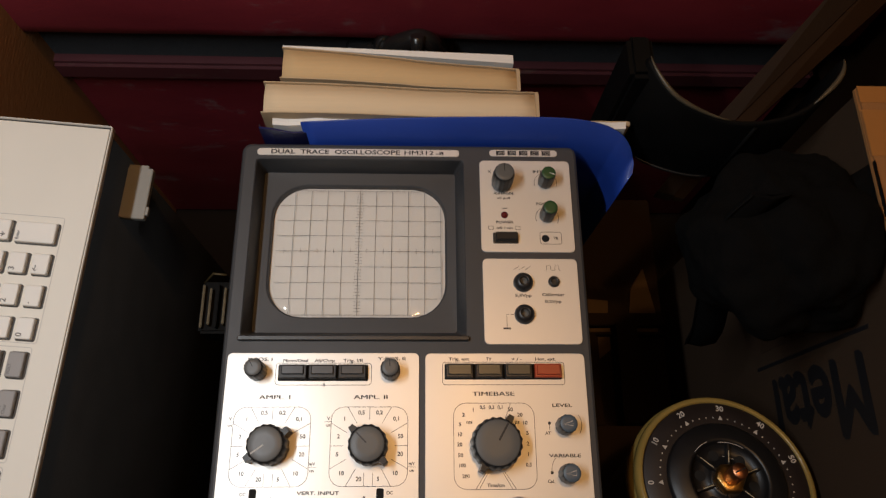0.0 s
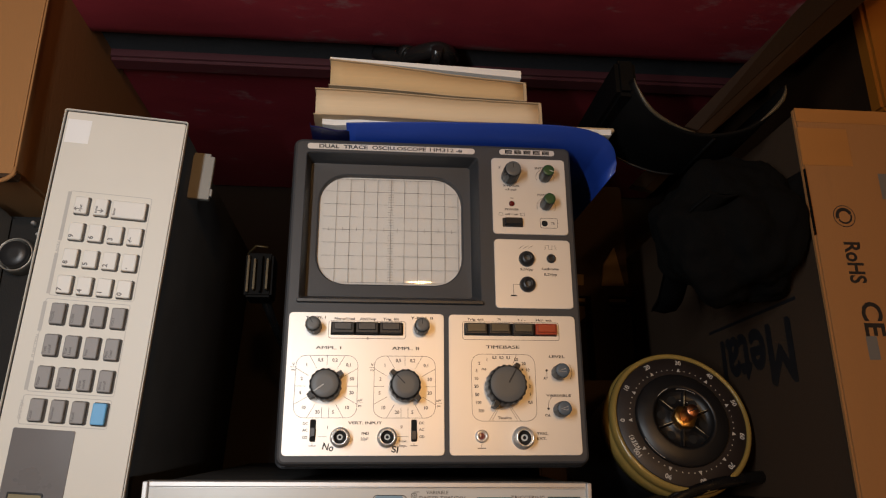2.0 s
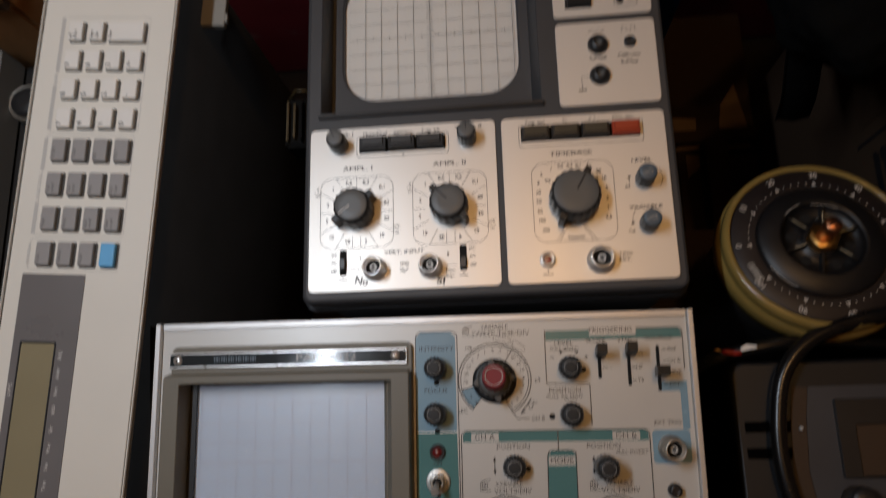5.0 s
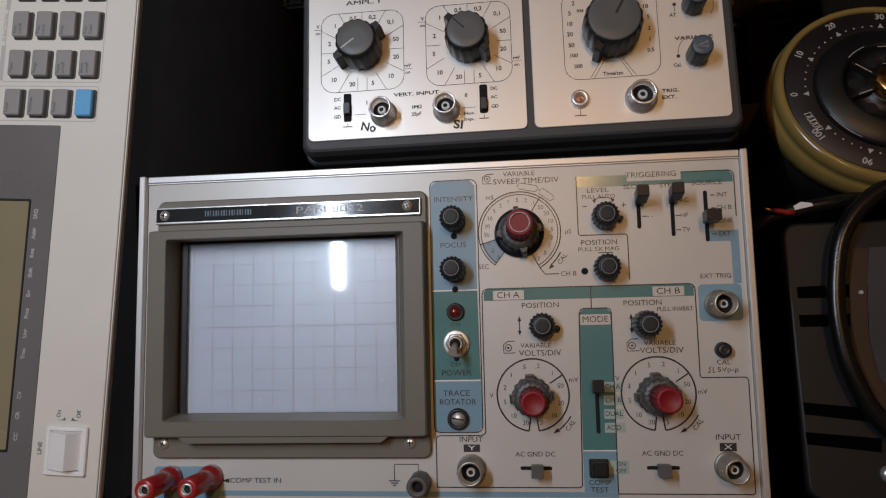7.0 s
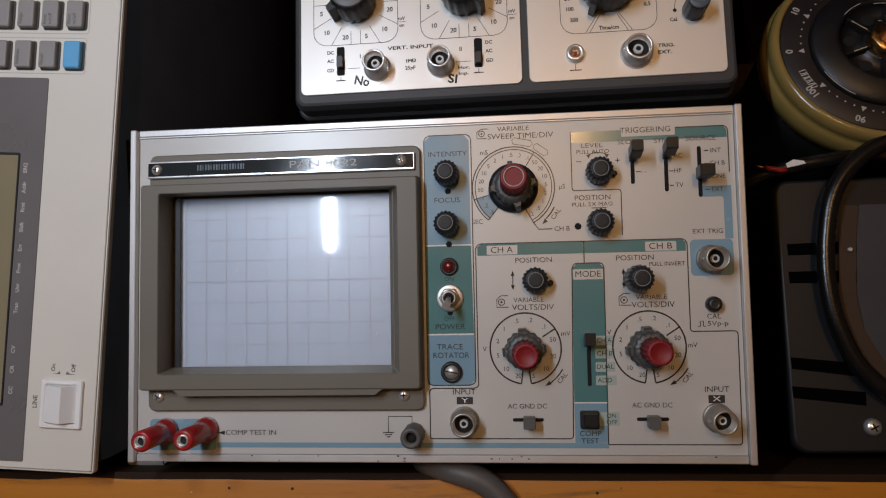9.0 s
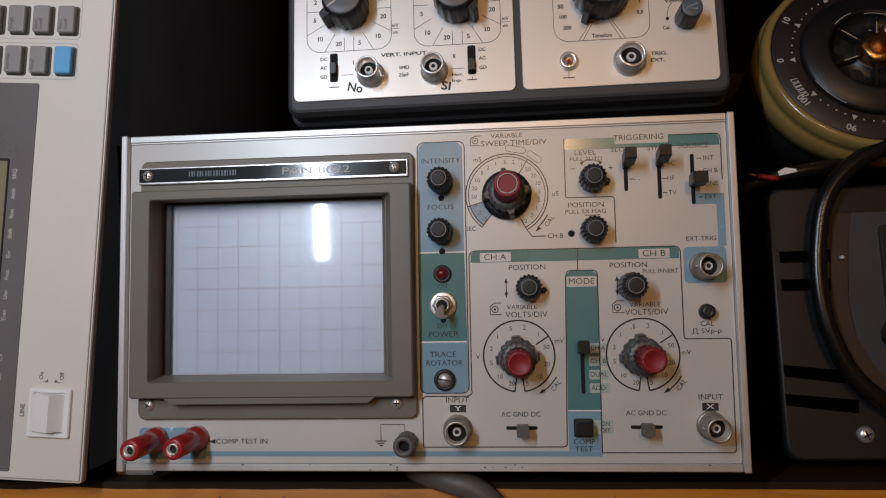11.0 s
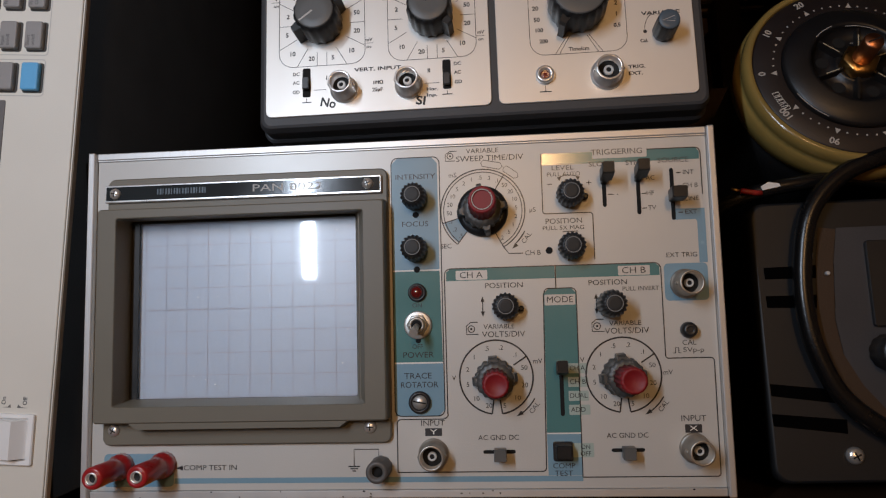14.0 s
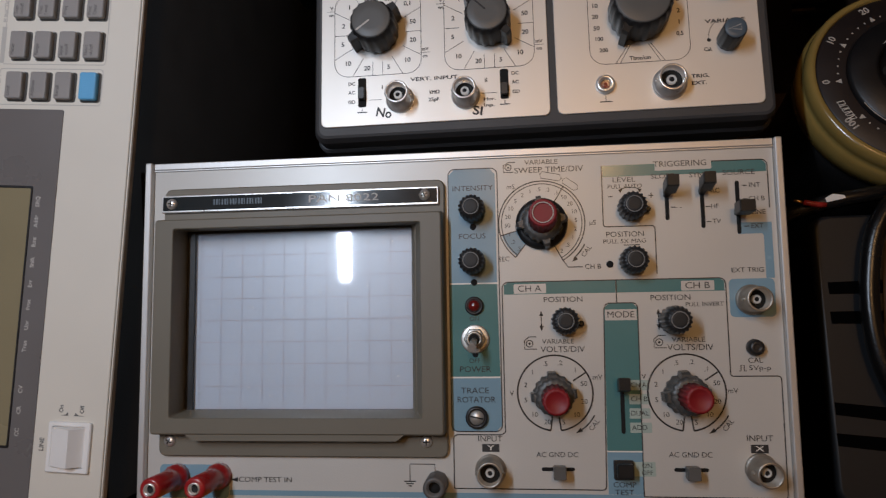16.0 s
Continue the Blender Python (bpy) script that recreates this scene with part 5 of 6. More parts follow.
    part("display_frame", bm, BLACK, window)
    part("display", plate(20.4, -395.0, 40.2, -269.4, 0.5, 0.65, 0.6, 0.05), LCD, window, "unlit olive liquid-crystal display")
    for s, y in (("SRQ", -275.9), ("Addr", -285.9), ("Rmt", -296.2), ("Shift", -306.3), ("Err", -316.8), ("Prot", -327.1), ("Unr", -337.1), ("Tran", -347.3), ("CV", -368.0), ("CR", -378.0), ("CC", -388.4)):
        text(window, PALE_INK, 0.56, s, 44.3 + 0.004 * (-278 - y), y, 2.0, 0, 90)
    text(window, PALE_INK, 0.56, "AMPS", 17.0, -296.0, 2.1, 0, 90)
    text(window, PALE_INK, 0.56, "VOLTS", 16.6, -367.0, 2.1, 0, 90)
    text(face, KEY_TEXT, z, "LINE", 57.6, -393.5, 2.2, 0, 90)
    text(face, KEY_TEXT, z, "On", 66.0, -376.2, 2.0, 0, 90)
    text(face, KEY_TEXT, z, "Off", 76.5, -376.2, 2.0, 0, 90)
    for x0, x1 in ((65.2, 69.8), (78.2, 72.6)):
        part("switch_mark", flat([(x0, -379.4), (x1, -379.4), (x1 + (x0 - x1) * 0.1, -377.8), (x0 + (x1 - x0) * 0.62, -379.0)], z), KEY_TEXT, face)
    sw = part("rocker_frame", framed(61.2, -406.0, 82.6, -382.1, 1.0, 63.6, -403.6, 79.8, -384.3, 0.8, 0, 2.0, 0.5), STICKER, t, "white rocker mains switch")
    bm = bmesh.new()
    loft(bm, [[(63.8, -403.4, 0.4), (74.4, -403.4, 0.4), (79.6, -403.4, 0.4), (79.6, -384.5, 0.4), (74.4, -384.5, 0.4), (63.8, -384.5, 0.4)], [(64.2, -402.8, 2.8), (74.4, -402.8, 6.4), (78.8, -402.8, 1.0), (78.8, -385.1, 1.0), (74.4, -385.1, 6.4), (64.2, -385.1, 2.8)]], True, False)
    vs = list(bm.verts)[6:]
    bm.faces.new((vs[0], vs[1], vs[4], vs[5]))
    bm.faces.new((vs[1], vs[2], vs[3], vs[4]))
    part("rocker", bm, STICKER, sw)
    # plastic feet on the side
    for y0, y1 in ((-50.0, -12.0), (-422.0, -384.0)):
        bm = plate(86.8, y0, 103.6, y1 - 2.0, -46, -41.6, 1.2, 0.6)
        plate(87.4, y1 - 3.0, 100.4, y1, -45.6, -41.8, 0.8, 0.5, bm)
        plate(103.0, y0 + 3.0, 105.2, y0 + 9.0, -45, -42.0, 0.6, 0.4, bm)
        part("side_foot", bm, GREY_FOOT, t, "light grey plastic foot")
    return t


bench_instrument()


# ---- things round the instruments; parts in world millimetres ----
def stand(name, x, y, z, label, category, group=""):
    return thing(name, (x / 1000, y / 1000, z / 1000), label, category, (-x, -y, -z), group=group)


def hexa(low, high, z0, z1, bm=None, bevel=0.0):
    """A block between two four-sided outlines."""
    bm = bm or bmesh.new()
    loft(bm, [[(*p, z0) for p in low], [(*p, z1) for p in high]])
    if bevel:
        bmesh.ops.bevel(bm, geom=bm.edges[:], offset=bevel, segments=2, affect="EDGES")
    return bm


def block(x0, y0, z0, x1, y1, z1, bevel=1.0):
    return hexa([(x0, y0), (x1, y0), (x1, y1), (x0, y1)], [(x0, y0), (x1, y0), (x1, y1), (x0, y1)], z0, z1, bevel=bevel)


def red_trunk():
    t = stand("trunk", 0, 560, 0, "scuffed dark red lacquered trunk with a black woven band", "trunk")
    part("body", block(-520, 366, 0, 338, 800, 306, 4), RED_PAINT, t)
    bm = block(-520, 358, 298, 338, 372, 319, 3)
    part("rim", bm, RIM_PAINT, t, "worn red rim moulding")
    part("band", block(-518, 368, 306, 338, 798, 362, 2), BAND, t, "black woven band")
    bm = bmesh.new()
    n = 40
    rings = []
    for i in range(n + 1):
        x = -522 + 862 * i / n
        w = 1.2 * noise.noise(Vector((x * 0.02, 0, 0)))
        rings.append([(x, 802, 359), (x, 366, 359 + w), (x, 359 + w, 360 + w), (x, 355.5, 364 + w), (x, 355, 372), (x, 356, 470), (x, 362, 478), (x, 802, 482)])
    loft(bm, rings)
    part("lid", smooth(bm), RED_PAINT, t)
    h = part("handle", tubed(curve_points([(-48, 362, 344), (-34, 352, 352), (-20, 346, 364), (-8, 343, 376), (4, 342, 382), (13, 343, 376), (18, 347, 362), (20, 362, 350)]), 7.2, 14), GLOSS_BLACK, t, "black leather handle")
    part("handle_loop", tubed([(2, 335, 372), (3, 333, 381), (3, 338, 391)], 5.0, 12), GLOSS_BLACK, h)
    part("handle_keeper", tubed([(-24, 352, 359), (-19, 345, 366)], 8.6, 14), GLOSS_BLACK, h)
    return t


def book(name, x0, x1, yl0, yl1, yr0, yr1, z0, z1, mat, label, lift=0.0):
    t = stand(name, (x0 + x1) / 2, (yl0 + yr1) / 2, z0, label, "book", "books behind the oscilloscope")
    c = 0.7
    n = 14
    bm = bmesh.new()
    rings = []
    for i in range(n + 1):
        k = i / n
        x = x0 + (x1 - x0) * k
        wav = 0.5 * math.sin(7 * k) + 0.5 * noise.noise(Vector((x * 0.05, z1, 0)))
        a, b = yl0 + (yr0 - yl0) * k + wav, yl1 + (yr1 - yl1) * k + wav
        rings.append([(x, a + c, z0 + 2), (x, b - c, z0 + 2), (x, b - c, z1 - 2 + lift * k), (x, (a + b) / 2, z1 - 1.0 + lift * k), (x, a + c, z1 - 2 + lift * k)])
    loft(bm, rings)
    part("page_block", smooth(bm), mat, t)
    for s in (0, 1):
        bm = bmesh.new()
        rings = []
        for i in range(n + 1):
            k = i / n
            x = x0 - 1 + (x1 - x0 + 2) * k
            wav = 0.5 * math.sin(7 * k) + 0.5 * noise.noise(Vector((x * 0.05, z1, 0)))
            y = (yl1 + (yr1 - yl1) * k - c if s else yl0 + (yr0 - yl0) * k) + wav
            rings.append([(x, y, z0), (x, y + c, z0), (x, y + c, z1 + lift * k), (x, y, z1 + lift * k)])
        loft(bm, rings)
        part("cover", bm, COVER, t)
    bm = hexa([(x1 - 1, yr0), (x1 + 1.2, yr0 + 1), (x1 + 1.2, yr1 - 1), (x1 - 1, yr1)], [(x1 - 1, yr0), (x1 + 1.2, yr0 + 1), (x1 + 1.2, yr1 - 1), (x1 - 1, yr1)], z0, z1 + lift)
    part("spine", bm, COVER, t)
    return t


def loose_sheets():
    t = stand("paper_stack", -8, 292, 200, "white loose sheets leaning behind the books", "paper")
    bm = hexa([(-83, 296.6), (65, 287.2), (65, 293.6), (-83, 298.0)], [(-83, 296.6), (65, 287.2), (65, 293.6), (-83, 298.0)], 200, 432)
    part("paper_block", bm, WHITE_PAPER, t)


def blue_folder():
    t = stand("plastic_folder", 20, 243, 130, "royal blue plastic folder full of white papers", "folder")
    n = 24
    bm = bmesh.new()
    rings = []
    for i in range(n + 1):
        x = -87 + 223 * i / n
        y = 246.5 + 1.0 * math.sin(i / n * 3.1) + 0.4 * noise.noise(Vector((x * 0.1, 3, 0)))
        z = 425 + 1.5 * noise.noise(Vector((x * 0.06, 7, 0)))
        rings.append([(x, y - 2.0, 132), (x, y + 2.0, 132), (x, y + 2.0, z + 1), (x, y, z), (x, y - 2.0, z - 0.5)])
    loft(bm, rings)
    part("paper_block", bm, WHITE_PAPER, t)
    line = curve_points([(-69, 243.4, 0), (-20, 243.6, 0), (30, 243.8, 0), (75, 243.8, 0), (103, 243.0, 0), (122, 240.0, 0), (134, 234, 0), (140.5, 225.5, 0), (140, 217, 0)], 6)
    bm = bmesh.new()
    rings = []
    for i, p in enumerate(line):
        k = i / (len(line) - 1)
        top = 422 + 16 * math.sin(min(1, 0.1 + k * 1.05) * math.pi) ** 0.7 - 6 * max(0, k - 0.72) / 0.28
        bulge = -2.0 * math.sin(min(1, k * 1.2) * math.pi)
        ring = []
        for s in range(7):
            z = 132 + (top - 132) * s / 6
            b = bulge * math.sin(math.pi * s / 6) if p.y > 238 else 0
            ring.append((p.x - (6.0 * ((6 - s) / 6) ** 1.2 if k > 0.72 else 0), max(p.y + b, 239.4) if p.x < 108 else p.y + b, z))
        rings.append(ring + [(q[0] + 0.2, q[1] + 0.9, q[2]) for q in ring[::-1]])
    loft(bm, rings)
    part("cover", smooth(bm), BLUE_FILM, t)
    bm = bmesh.new()
    rings = []
    for x, y, z in ((-97, 248, 418), (-96, 243.5, 422), (-88, 241.6, 424), (-76, 241.8, 419), (-66, 243.6, 417)):
        rings.append([(x, y, 132), (x, y, z), (x + 0.3, y + 1.0, z), (x + 0.3, y + 1.0, 132)])
    loft(bm, rings)
    part("inner_flap", bm, NAVY_FILM, t, "navy plastic flap")
    bm = block(-68, 249.6, 132, -62, 252.2, 428, 0.6)
    part("binding_clip", bm, NAVY_FILM, t)
    bm = block(-94, 251.6, 132, 142, 255.0, 417, 0.6)
    part("back_cover", bm, COVER, t, "dull brown back board")


def plain_carton(name, x0, y0, x1, y1, z1, label, mat, z0=0.0):
    t = stand(name, (x0 + x1) / 2, (y0 + y1) / 2, z0, label, "cardboard box")
    part("box_body", block(x0, y0, z0, x1, y1, z1 - 4, 3), mat, t)
    return t


red_trunk()
plain_carton("cardboard_box", -98, 240, 150, 330, 196, "low brown cardboard box under the books", CARD_SHADED)
book("book", -82, 68, 272.6, 295.6, 268.0, 284.4, 196, 434, TAN_PAPER, "thick paperback with yellowed page edges, standing upright", -4)
book("book", -92, 79, 248.2, 270.6, 247.6, 266.4, 196, 433, CREAM_PAPER, "thick book with cream page edges, standing upright", -2)
loose_sheets()
blue_folder()


def left_carton():
    t = stand("cardboard_box", -470, 420, 0, "tall brown cardboard box with a torn corrugated edge", "cardboard box")
    part("box_body", block(-655, 191, 0, -291, 640, 440, 2.5), CARD, t)
    part("flap", block(-655, 187, 440.2, -289, 412, 444.4, 1.2), CARD, t)
    part("flap", block(-655, 414, 440.2, -289, 642, 444.4, 1.2), CARD, t)
    n = 60
    pts = [(-650 + 6 * i, 186.4 + 0.3 * math.sin(i * 2.1), 442.2 + 1.3 * math.sin(i * math.pi / 1.0 + i * 1.5)) for i in range(n)]
    part("corrugated_edge", tubed(pts, 0.8, 5), CARD_SHADED, t)
    part("torn_corner", hexa([(-304, 185.4), (-290, 186), (-290, 192), (-303, 191)], [(-302, 185.4), (-292, 186), (-291, 190), (-301, 189.6)], 434, 443.4), CARD_SHADED, t, "dark torn hollow corner")
    part("curled_liner", tubed(curve_points([(-318, 184.6, 440), (-304, 183.4, 442), (-295, 183.6, 444), (-289, 187, 446), (-288.6, 193, 445)]), 1.5, 8, taper=lambda q: 0.5 + 0.5 * math.sin(math.pi * q)), CARD, t)


def left_device():
    t = stand("metal_instrument", -450, 40, 0, "dark metal instrument with a light grey lid, standing on end", "instrument")
    part("body", block(-640, -110, 0, -294, 184, 372, 3), CHASSIS, t)
    lid = part("lid", block(-640, -106, 372.2, -321, 184, 400, 2.5), PALE_METAL, t, "light grey metal lid")
    part("lid_step", block(-640, -106, 400.2, -341, 172, 403, 1), PALE_METAL, lid)
    part("dial_ring", lathe(-309, 149, [(13.0, 372), (13.0, 384), (12.4, 385.4), (11.8, 385.4), (11.6, 374)], 36), TARNISHED, t, "chromed dial ring")
    part("dial_knob", lathe(-309, 149, [(10.6, 372.2), (10.2, 386), (9.0, 388), (3, 388)], 24), BLACK, t)
    part("stud", lathe(-303, 182 - 6, [(1.6, 372), (1.6, 379), (1.0, 380)], 10), CHROME, t)
    part("stud", lathe(-300, 168, [(1.3, 372), (1.3, 376), (0.8, 377)], 10), CHROME, t)


left_carton()
left_device()


def front_board():
    t = stand("wooden_board", 0, -260, 0, "orange varnished wooden board with worn dark edge", "board")
    bm = bmesh.new()
    n = 60
    rings = []
    for i in range(n + 1):
        x = -760 + 1520 * i / n
        e = -184.6 - 0.008 * x + 0.7 * noise.noise(Vector((x * 0.03, 1, 2)))
        rings.append([(x, e, 0), (x, e, 382.5), (x, e - 1.6, 384.6), (x, e - 4, 385), (x, -336, 385), (x, -340, 382), (x, -340, 0)])
    loft(bm, rings)
    part("board", smooth(bm), WOOD, t)
    # worn dark edge; its drop down the side face paints shade there
    bm = bmesh.new()
    rings = []
    for i in range(n + 1):
        x = -760 + 1520 * i / n
        e = -184.2 - 0.008 * x
        w = 2.2 + 1.2 * noise.noise(Vector((x * 0.05, 4, 2)))
        rings.append([(x, e + 0.8, 4), (x, e + 0.8, 384.0), (x, e - w, 385.4), (x, e - w - 0.2, 385.0), (x, e - 0.4, 4)])
    loft(bm, rings)
    part("edge_strip", bm, WOOD_SHADED, t, "dark worn edge strip, carried down the side as painted shade")
    random.seed(5)
    for i in range(16):
        x, y, r = random.uniform(-240, 200), random.uniform(-203, -189), random.uniform(0.3, 0.9)
        part("paint_speck", lathe(x, y, [(r, 385.0), (r * 0.8, 385.3), (r * 0.3, 385.4)], 8), WHITE_PAPER if i % 3 else BLACK, t)


front_board()
t = stand("metal_box", -205, -156, 0, "narrow light grey metal box wedged between the instruments", "metal box")
part("box_body", block(-216, -182, 0, -194, -129, 366, 1.2), PALE_METAL, t)
cable = stand("power_cable", -10, -150, 360, "thick grey rubber cable hanging over the wooden board", "cable")
part("cable", tubed(curve_points([(-56, -178.5, 330), (-52, -178.5, 372), (-42, -179.5, 386), (-30, -182, 391.5), (-20, -186, 392), (-11, -194.5, 391.5), (-2, -210, 391.3), (12, -250, 391.2), (34, -330, 391)]), 6.2, 12), GREY_RUBBER, cable)


# ---- rotary transformer with a numbered dial ----
def rotary_transformer():
    t = thing("rotary_transformer", (0.199, -0.0047, 0.204), "black rotary transformer with a numbered dial in a yellowed ring", "transformer", (0, 0, 156), (-14, 0, 0))
    part("housing", lathe(0, 0, [(54, -148), (55, -144), (55, -40), (56, -36), (56, -15)], 48), BAKELITE, t)
    part("dial_ring", lathe(0, 0, [(55.5, -22), (58.4, -20), (58.9, -14), (58.5, -10), (57.4, -8.0), (56.4, -7.2), (57.0, -5.0), (56.6, -0.6), (55.2, 1.2), (53.2, 1.6), (52.4, 0.8), (52.2, -3)], 72), YELLOW_RING, t, "yellowed clear plastic ring")
    face = part("dial_face", lathe(0, 0, [(52.4, -4), (52.2, 0.0), (51.4, 0.7), (38, 0.9), (33, 0.9)], 72), BAKELITE_BROWN, t)
    bm = bmesh.new()
    for i in range(11):
        a = 180.5 - 32.75 * i
        d = Vector((math.cos(radians(a)), math.sin(radians(a))))
        q = Vector((-d.y, d.x))
        flat([tuple(d * 43.6), tuple(d * 40.4 + q * 1.5), tuple(d * 40.4 - q * 1.5)], 1.05, bm)
        if i < 10:
            for k in range(1, 5):
                b = a - 6.55 * k
                flat(arc(41.6 * math.cos(radians(b)), 41.6 * math.sin(radians(b)), 0.55, 0, 300, 5), 1.05, bm)
        text(face, PALE_INK, 1.05, str(i * 10), d.x * 48.0, d.y * 48.0, 3.6, 0, a - 90)
    lines("scale_mark", bm, PALE_INK, face)
    bm = bmesh.new()
    for k, a in enumerate((197.5, 200.8, 203.6, 206.6, 209.6)):
        p = (45.4 * math.cos(radians(a)), 45.4 * math.sin(radians(a)))
        strip(bm, [(p[0] - 2.0, p[1] + 0.4 - 0.3 * k), (p[0] + 1.4, p[1] + 1.2), (p[0] + 2.0, p[1] - 0.6), (p[0] - 1.2, p[1] - 1.4)], 0.4, 1.05 + 0.004 * k, True)
    part("maker_mark", bm, WHITE_INK, face)
    knob = part("hand_wheel", lathe(0, 0, [(37.6, 0.9), (37.2, 3.0), (36.0, 4.0), (31, 5.6), (26, 7.0), (24.6, 7.0), (23.6, 5.8), (22.8, 1.4), (11.4, 1.3), (10.8, 3.0), (9.6, 3.4)], 72), SATIN_BAKELITE, t)
    for k in range(6):
        a = 18 + 60 * k
        d = Vector((math.cos(radians(a)), math.sin(radians(a))))
        q = Vector((-d.y, d.x))
        rib = part("rib", hexa([tuple(d * 9 + q * 1.4), tuple(d * 22.9 + q * 1.1), tuple(d * 22.9 - q * 1.1), tuple(d * 9 - q * 1.4)], [tuple(d * 9 + q * 0.8), tuple(d * 22.9 + q * 0.6), tuple(d * 22.9 - q * 0.6), tuple(d * 9 - q * 0.8)], 1.2, 5.6, bevel=0.2), BAKELITE, knob)
        if k != 4:
            bm = bmesh.new()
            strip(bm, [tuple(d * 11), tuple(d * (20.5 - 2.0 * (k % 2)))], 0.55, 5.66)
            part("worn_edge", bm, YELLOWED, rib)
        b = a + 30
        part("opening", flat(arc(16.8 * math.cos(radians(b)), 16.8 * math.sin(radians(b)), 3.4, 0, 345, 14), 1.75), DARK, knob)
    # pale arcs: painted highlights of the wheel, with a few light scratches
    for a0, a1, r, z in ((56, 96, 23.2, 6.6), (62, 88, 15.4, 1.9), (205, 236, 37.0, 3.5), (112, 138, 25.2, 7.1)):
        bm = bmesh.new()
        strip(bm, arc(0, 0, r, a0, a1, 14), 0.4, z + 0.06)
        part("scratch_glint_line", bm, PALE_INK, knob)
    nut = part("hub_nut", lathe(0, 0, [(9.6, 2.0), (9.6, 8.6), (8.8, 9.4), (5.2, 9.4)], 6), BRASS, t, "worn brass hexagonal nut")
    part("shaft", lathe(0, 0, [(4.9, 6), (4.9, 23.0), (4.4, 23.8), (0.1, 24.0)], 24), COPPER, nut)
    bm = bmesh.new()
    strip(bm, [(-3.6, -1.4), (3.6, 1.4)], 0.8, 24.1)
    part("shaft_slot", bm, DARK, nut)
    return t


# crates added as supports, coloured near black like the shaded gap
crate = stand("wooden_crate", 190, 30, 0, "wooden crate, darkened for shade, added under the rotary transformer", "crate")
part("crate_lid", block(118, -34, 186, 258, 84, 203, 2), WOOD_SHADED, crate)
part("crate_body", block(122, -30, 0, 254, 80, 186, 2), WOOD_SHADED, crate)
low = stand("wooden_crate", 205, 208, 0, "low wooden crate with crossing slats, darkened for shade", "crate")
part("crate_body", block(152, 88, 0, 258, 336, 112, 2), WOOD_SHADED, low)
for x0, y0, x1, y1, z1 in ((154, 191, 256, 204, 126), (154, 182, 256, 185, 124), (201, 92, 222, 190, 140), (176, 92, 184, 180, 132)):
    part("slat", block(x0, y0, 112.2, x1, y1, z1, 1), WOOD_SHADED, low)
sheet = stand("cardboard_sheet", 210, 200, 112, "torn tan cardboard sheet lying on the low crate", "cardboard")
for name, rim in (("torn_piece", [(222, 205), (250, 205), (241, 254), (226, 232)]), ("torn_piece", [(156, 205), (200, 205), (201, 219), (156, 223)]), ("torn_piece", [(185, 156), (200, 168), (200, 181), (156, 181), (156, 168)]), ("strip", [(156, 186), (250, 186), (250, 190), (156, 190)])):
    bm = bmesh.new()
    loft(bm, [[(*p, 112.2) for p in rim], [(*p, 118.0) for p in rim]])
    part(name, bm, CARD_SCRAP, sheet)
rotary_transformer()


# ---- black steel case with vents ----
def steel_case():
    t = stand("power_supply", 240, -110, 0, "black steel power supply case with vent slots and brown band", "power supply")
    part("lower_case", block(152, -176, 0, 346, -44, 342, 3), CHASSIS, t)
    bm = bmesh.new()
    loft(bm, [rounded(137, -180, 348, -38, 8, 340), rounded(136, -180, 348, -38, 8, 354), rounded(136.6, -179.4, 347.4, -38.6, 7.5, 357), rounded(138, -178, 346, -40, 7, 358)])
    case = part("case_cover", smooth(bm), STEEL_CASE, t)
    for x0, x1, ya, yb in ((140.8, 177.5, -75.2, -75.0), (140.5, 176.7, -89.8, -90.4), (138.2, 175.5, -133.9, -138.6), (137.8, 173.2, -148.6, -152.6)):
        outline = [(x0, ya + 3.0), (x0 + 0.3, ya - 3.0), (x1, yb - 3.4), (x1 + 0.3, yb + 3.4)]
        part("vent_slot", hexa(outline, outline, 357.6, 358.12), VOID, case)
    out = [(178.6, -53.0), (342, -53.0), (342, -150.0), (200, -150.0)] + curve_flat
    part("rating_plate", flat(out, 358.5), STEEL_LABEL, case, "speckled blue-grey plate")
    bm = bmesh.new()
    strip(bm, [(x - 4.6, y) for x, y in curve_flat[::-1]], 8.6, 358.55)
    part("brown_band", bm, BROWN_TAPE, case)
    s = part("screw", lathe(175, -166.5, [(4.4, 357.8), (4.2, 359.4), (3.0, 360.8), (0.1, 361.2)], 24), CHROME, t, "chromed cross-head screw")
    bm = bmesh.new()
    for a in (25, 115):
        d = (math.cos(radians(a)), math.sin(radians(a)))
        strip(bm, [(175 - d[0] * 2.2, -166.5 - d[1] * 2.2), (175 + d[0] * 2.2, -166.5 + d[1] * 2.2)], 0.8, 361.3)
    part("cross_slot", bm, DARK, s)
    part("control_knob", lathe(196.5, -117, [(9.4, 358.6), (9.2, 370), (8.2, 372), (3, 372)], 36, 12, 0.6, 370), BLACK, case, "black round knob")
    part("recess", framed(191, -104, 344, -60.5, 1.5, 201, -103, 343, -75, 1, 358.6, 361.0, 0.4), BLACK, case, "black sunken frame")
    part("inner_panel", plate(201, -103, 343, -75, 358.6, 359.4, 0.6, 0.2), BROWN_TAPE, case)
    part("connector_pin", lathe(171.4, -76.4, [(1.1, 358), (1.1, 360.4), (0.7, 361)], 14), INSULATOR, case)


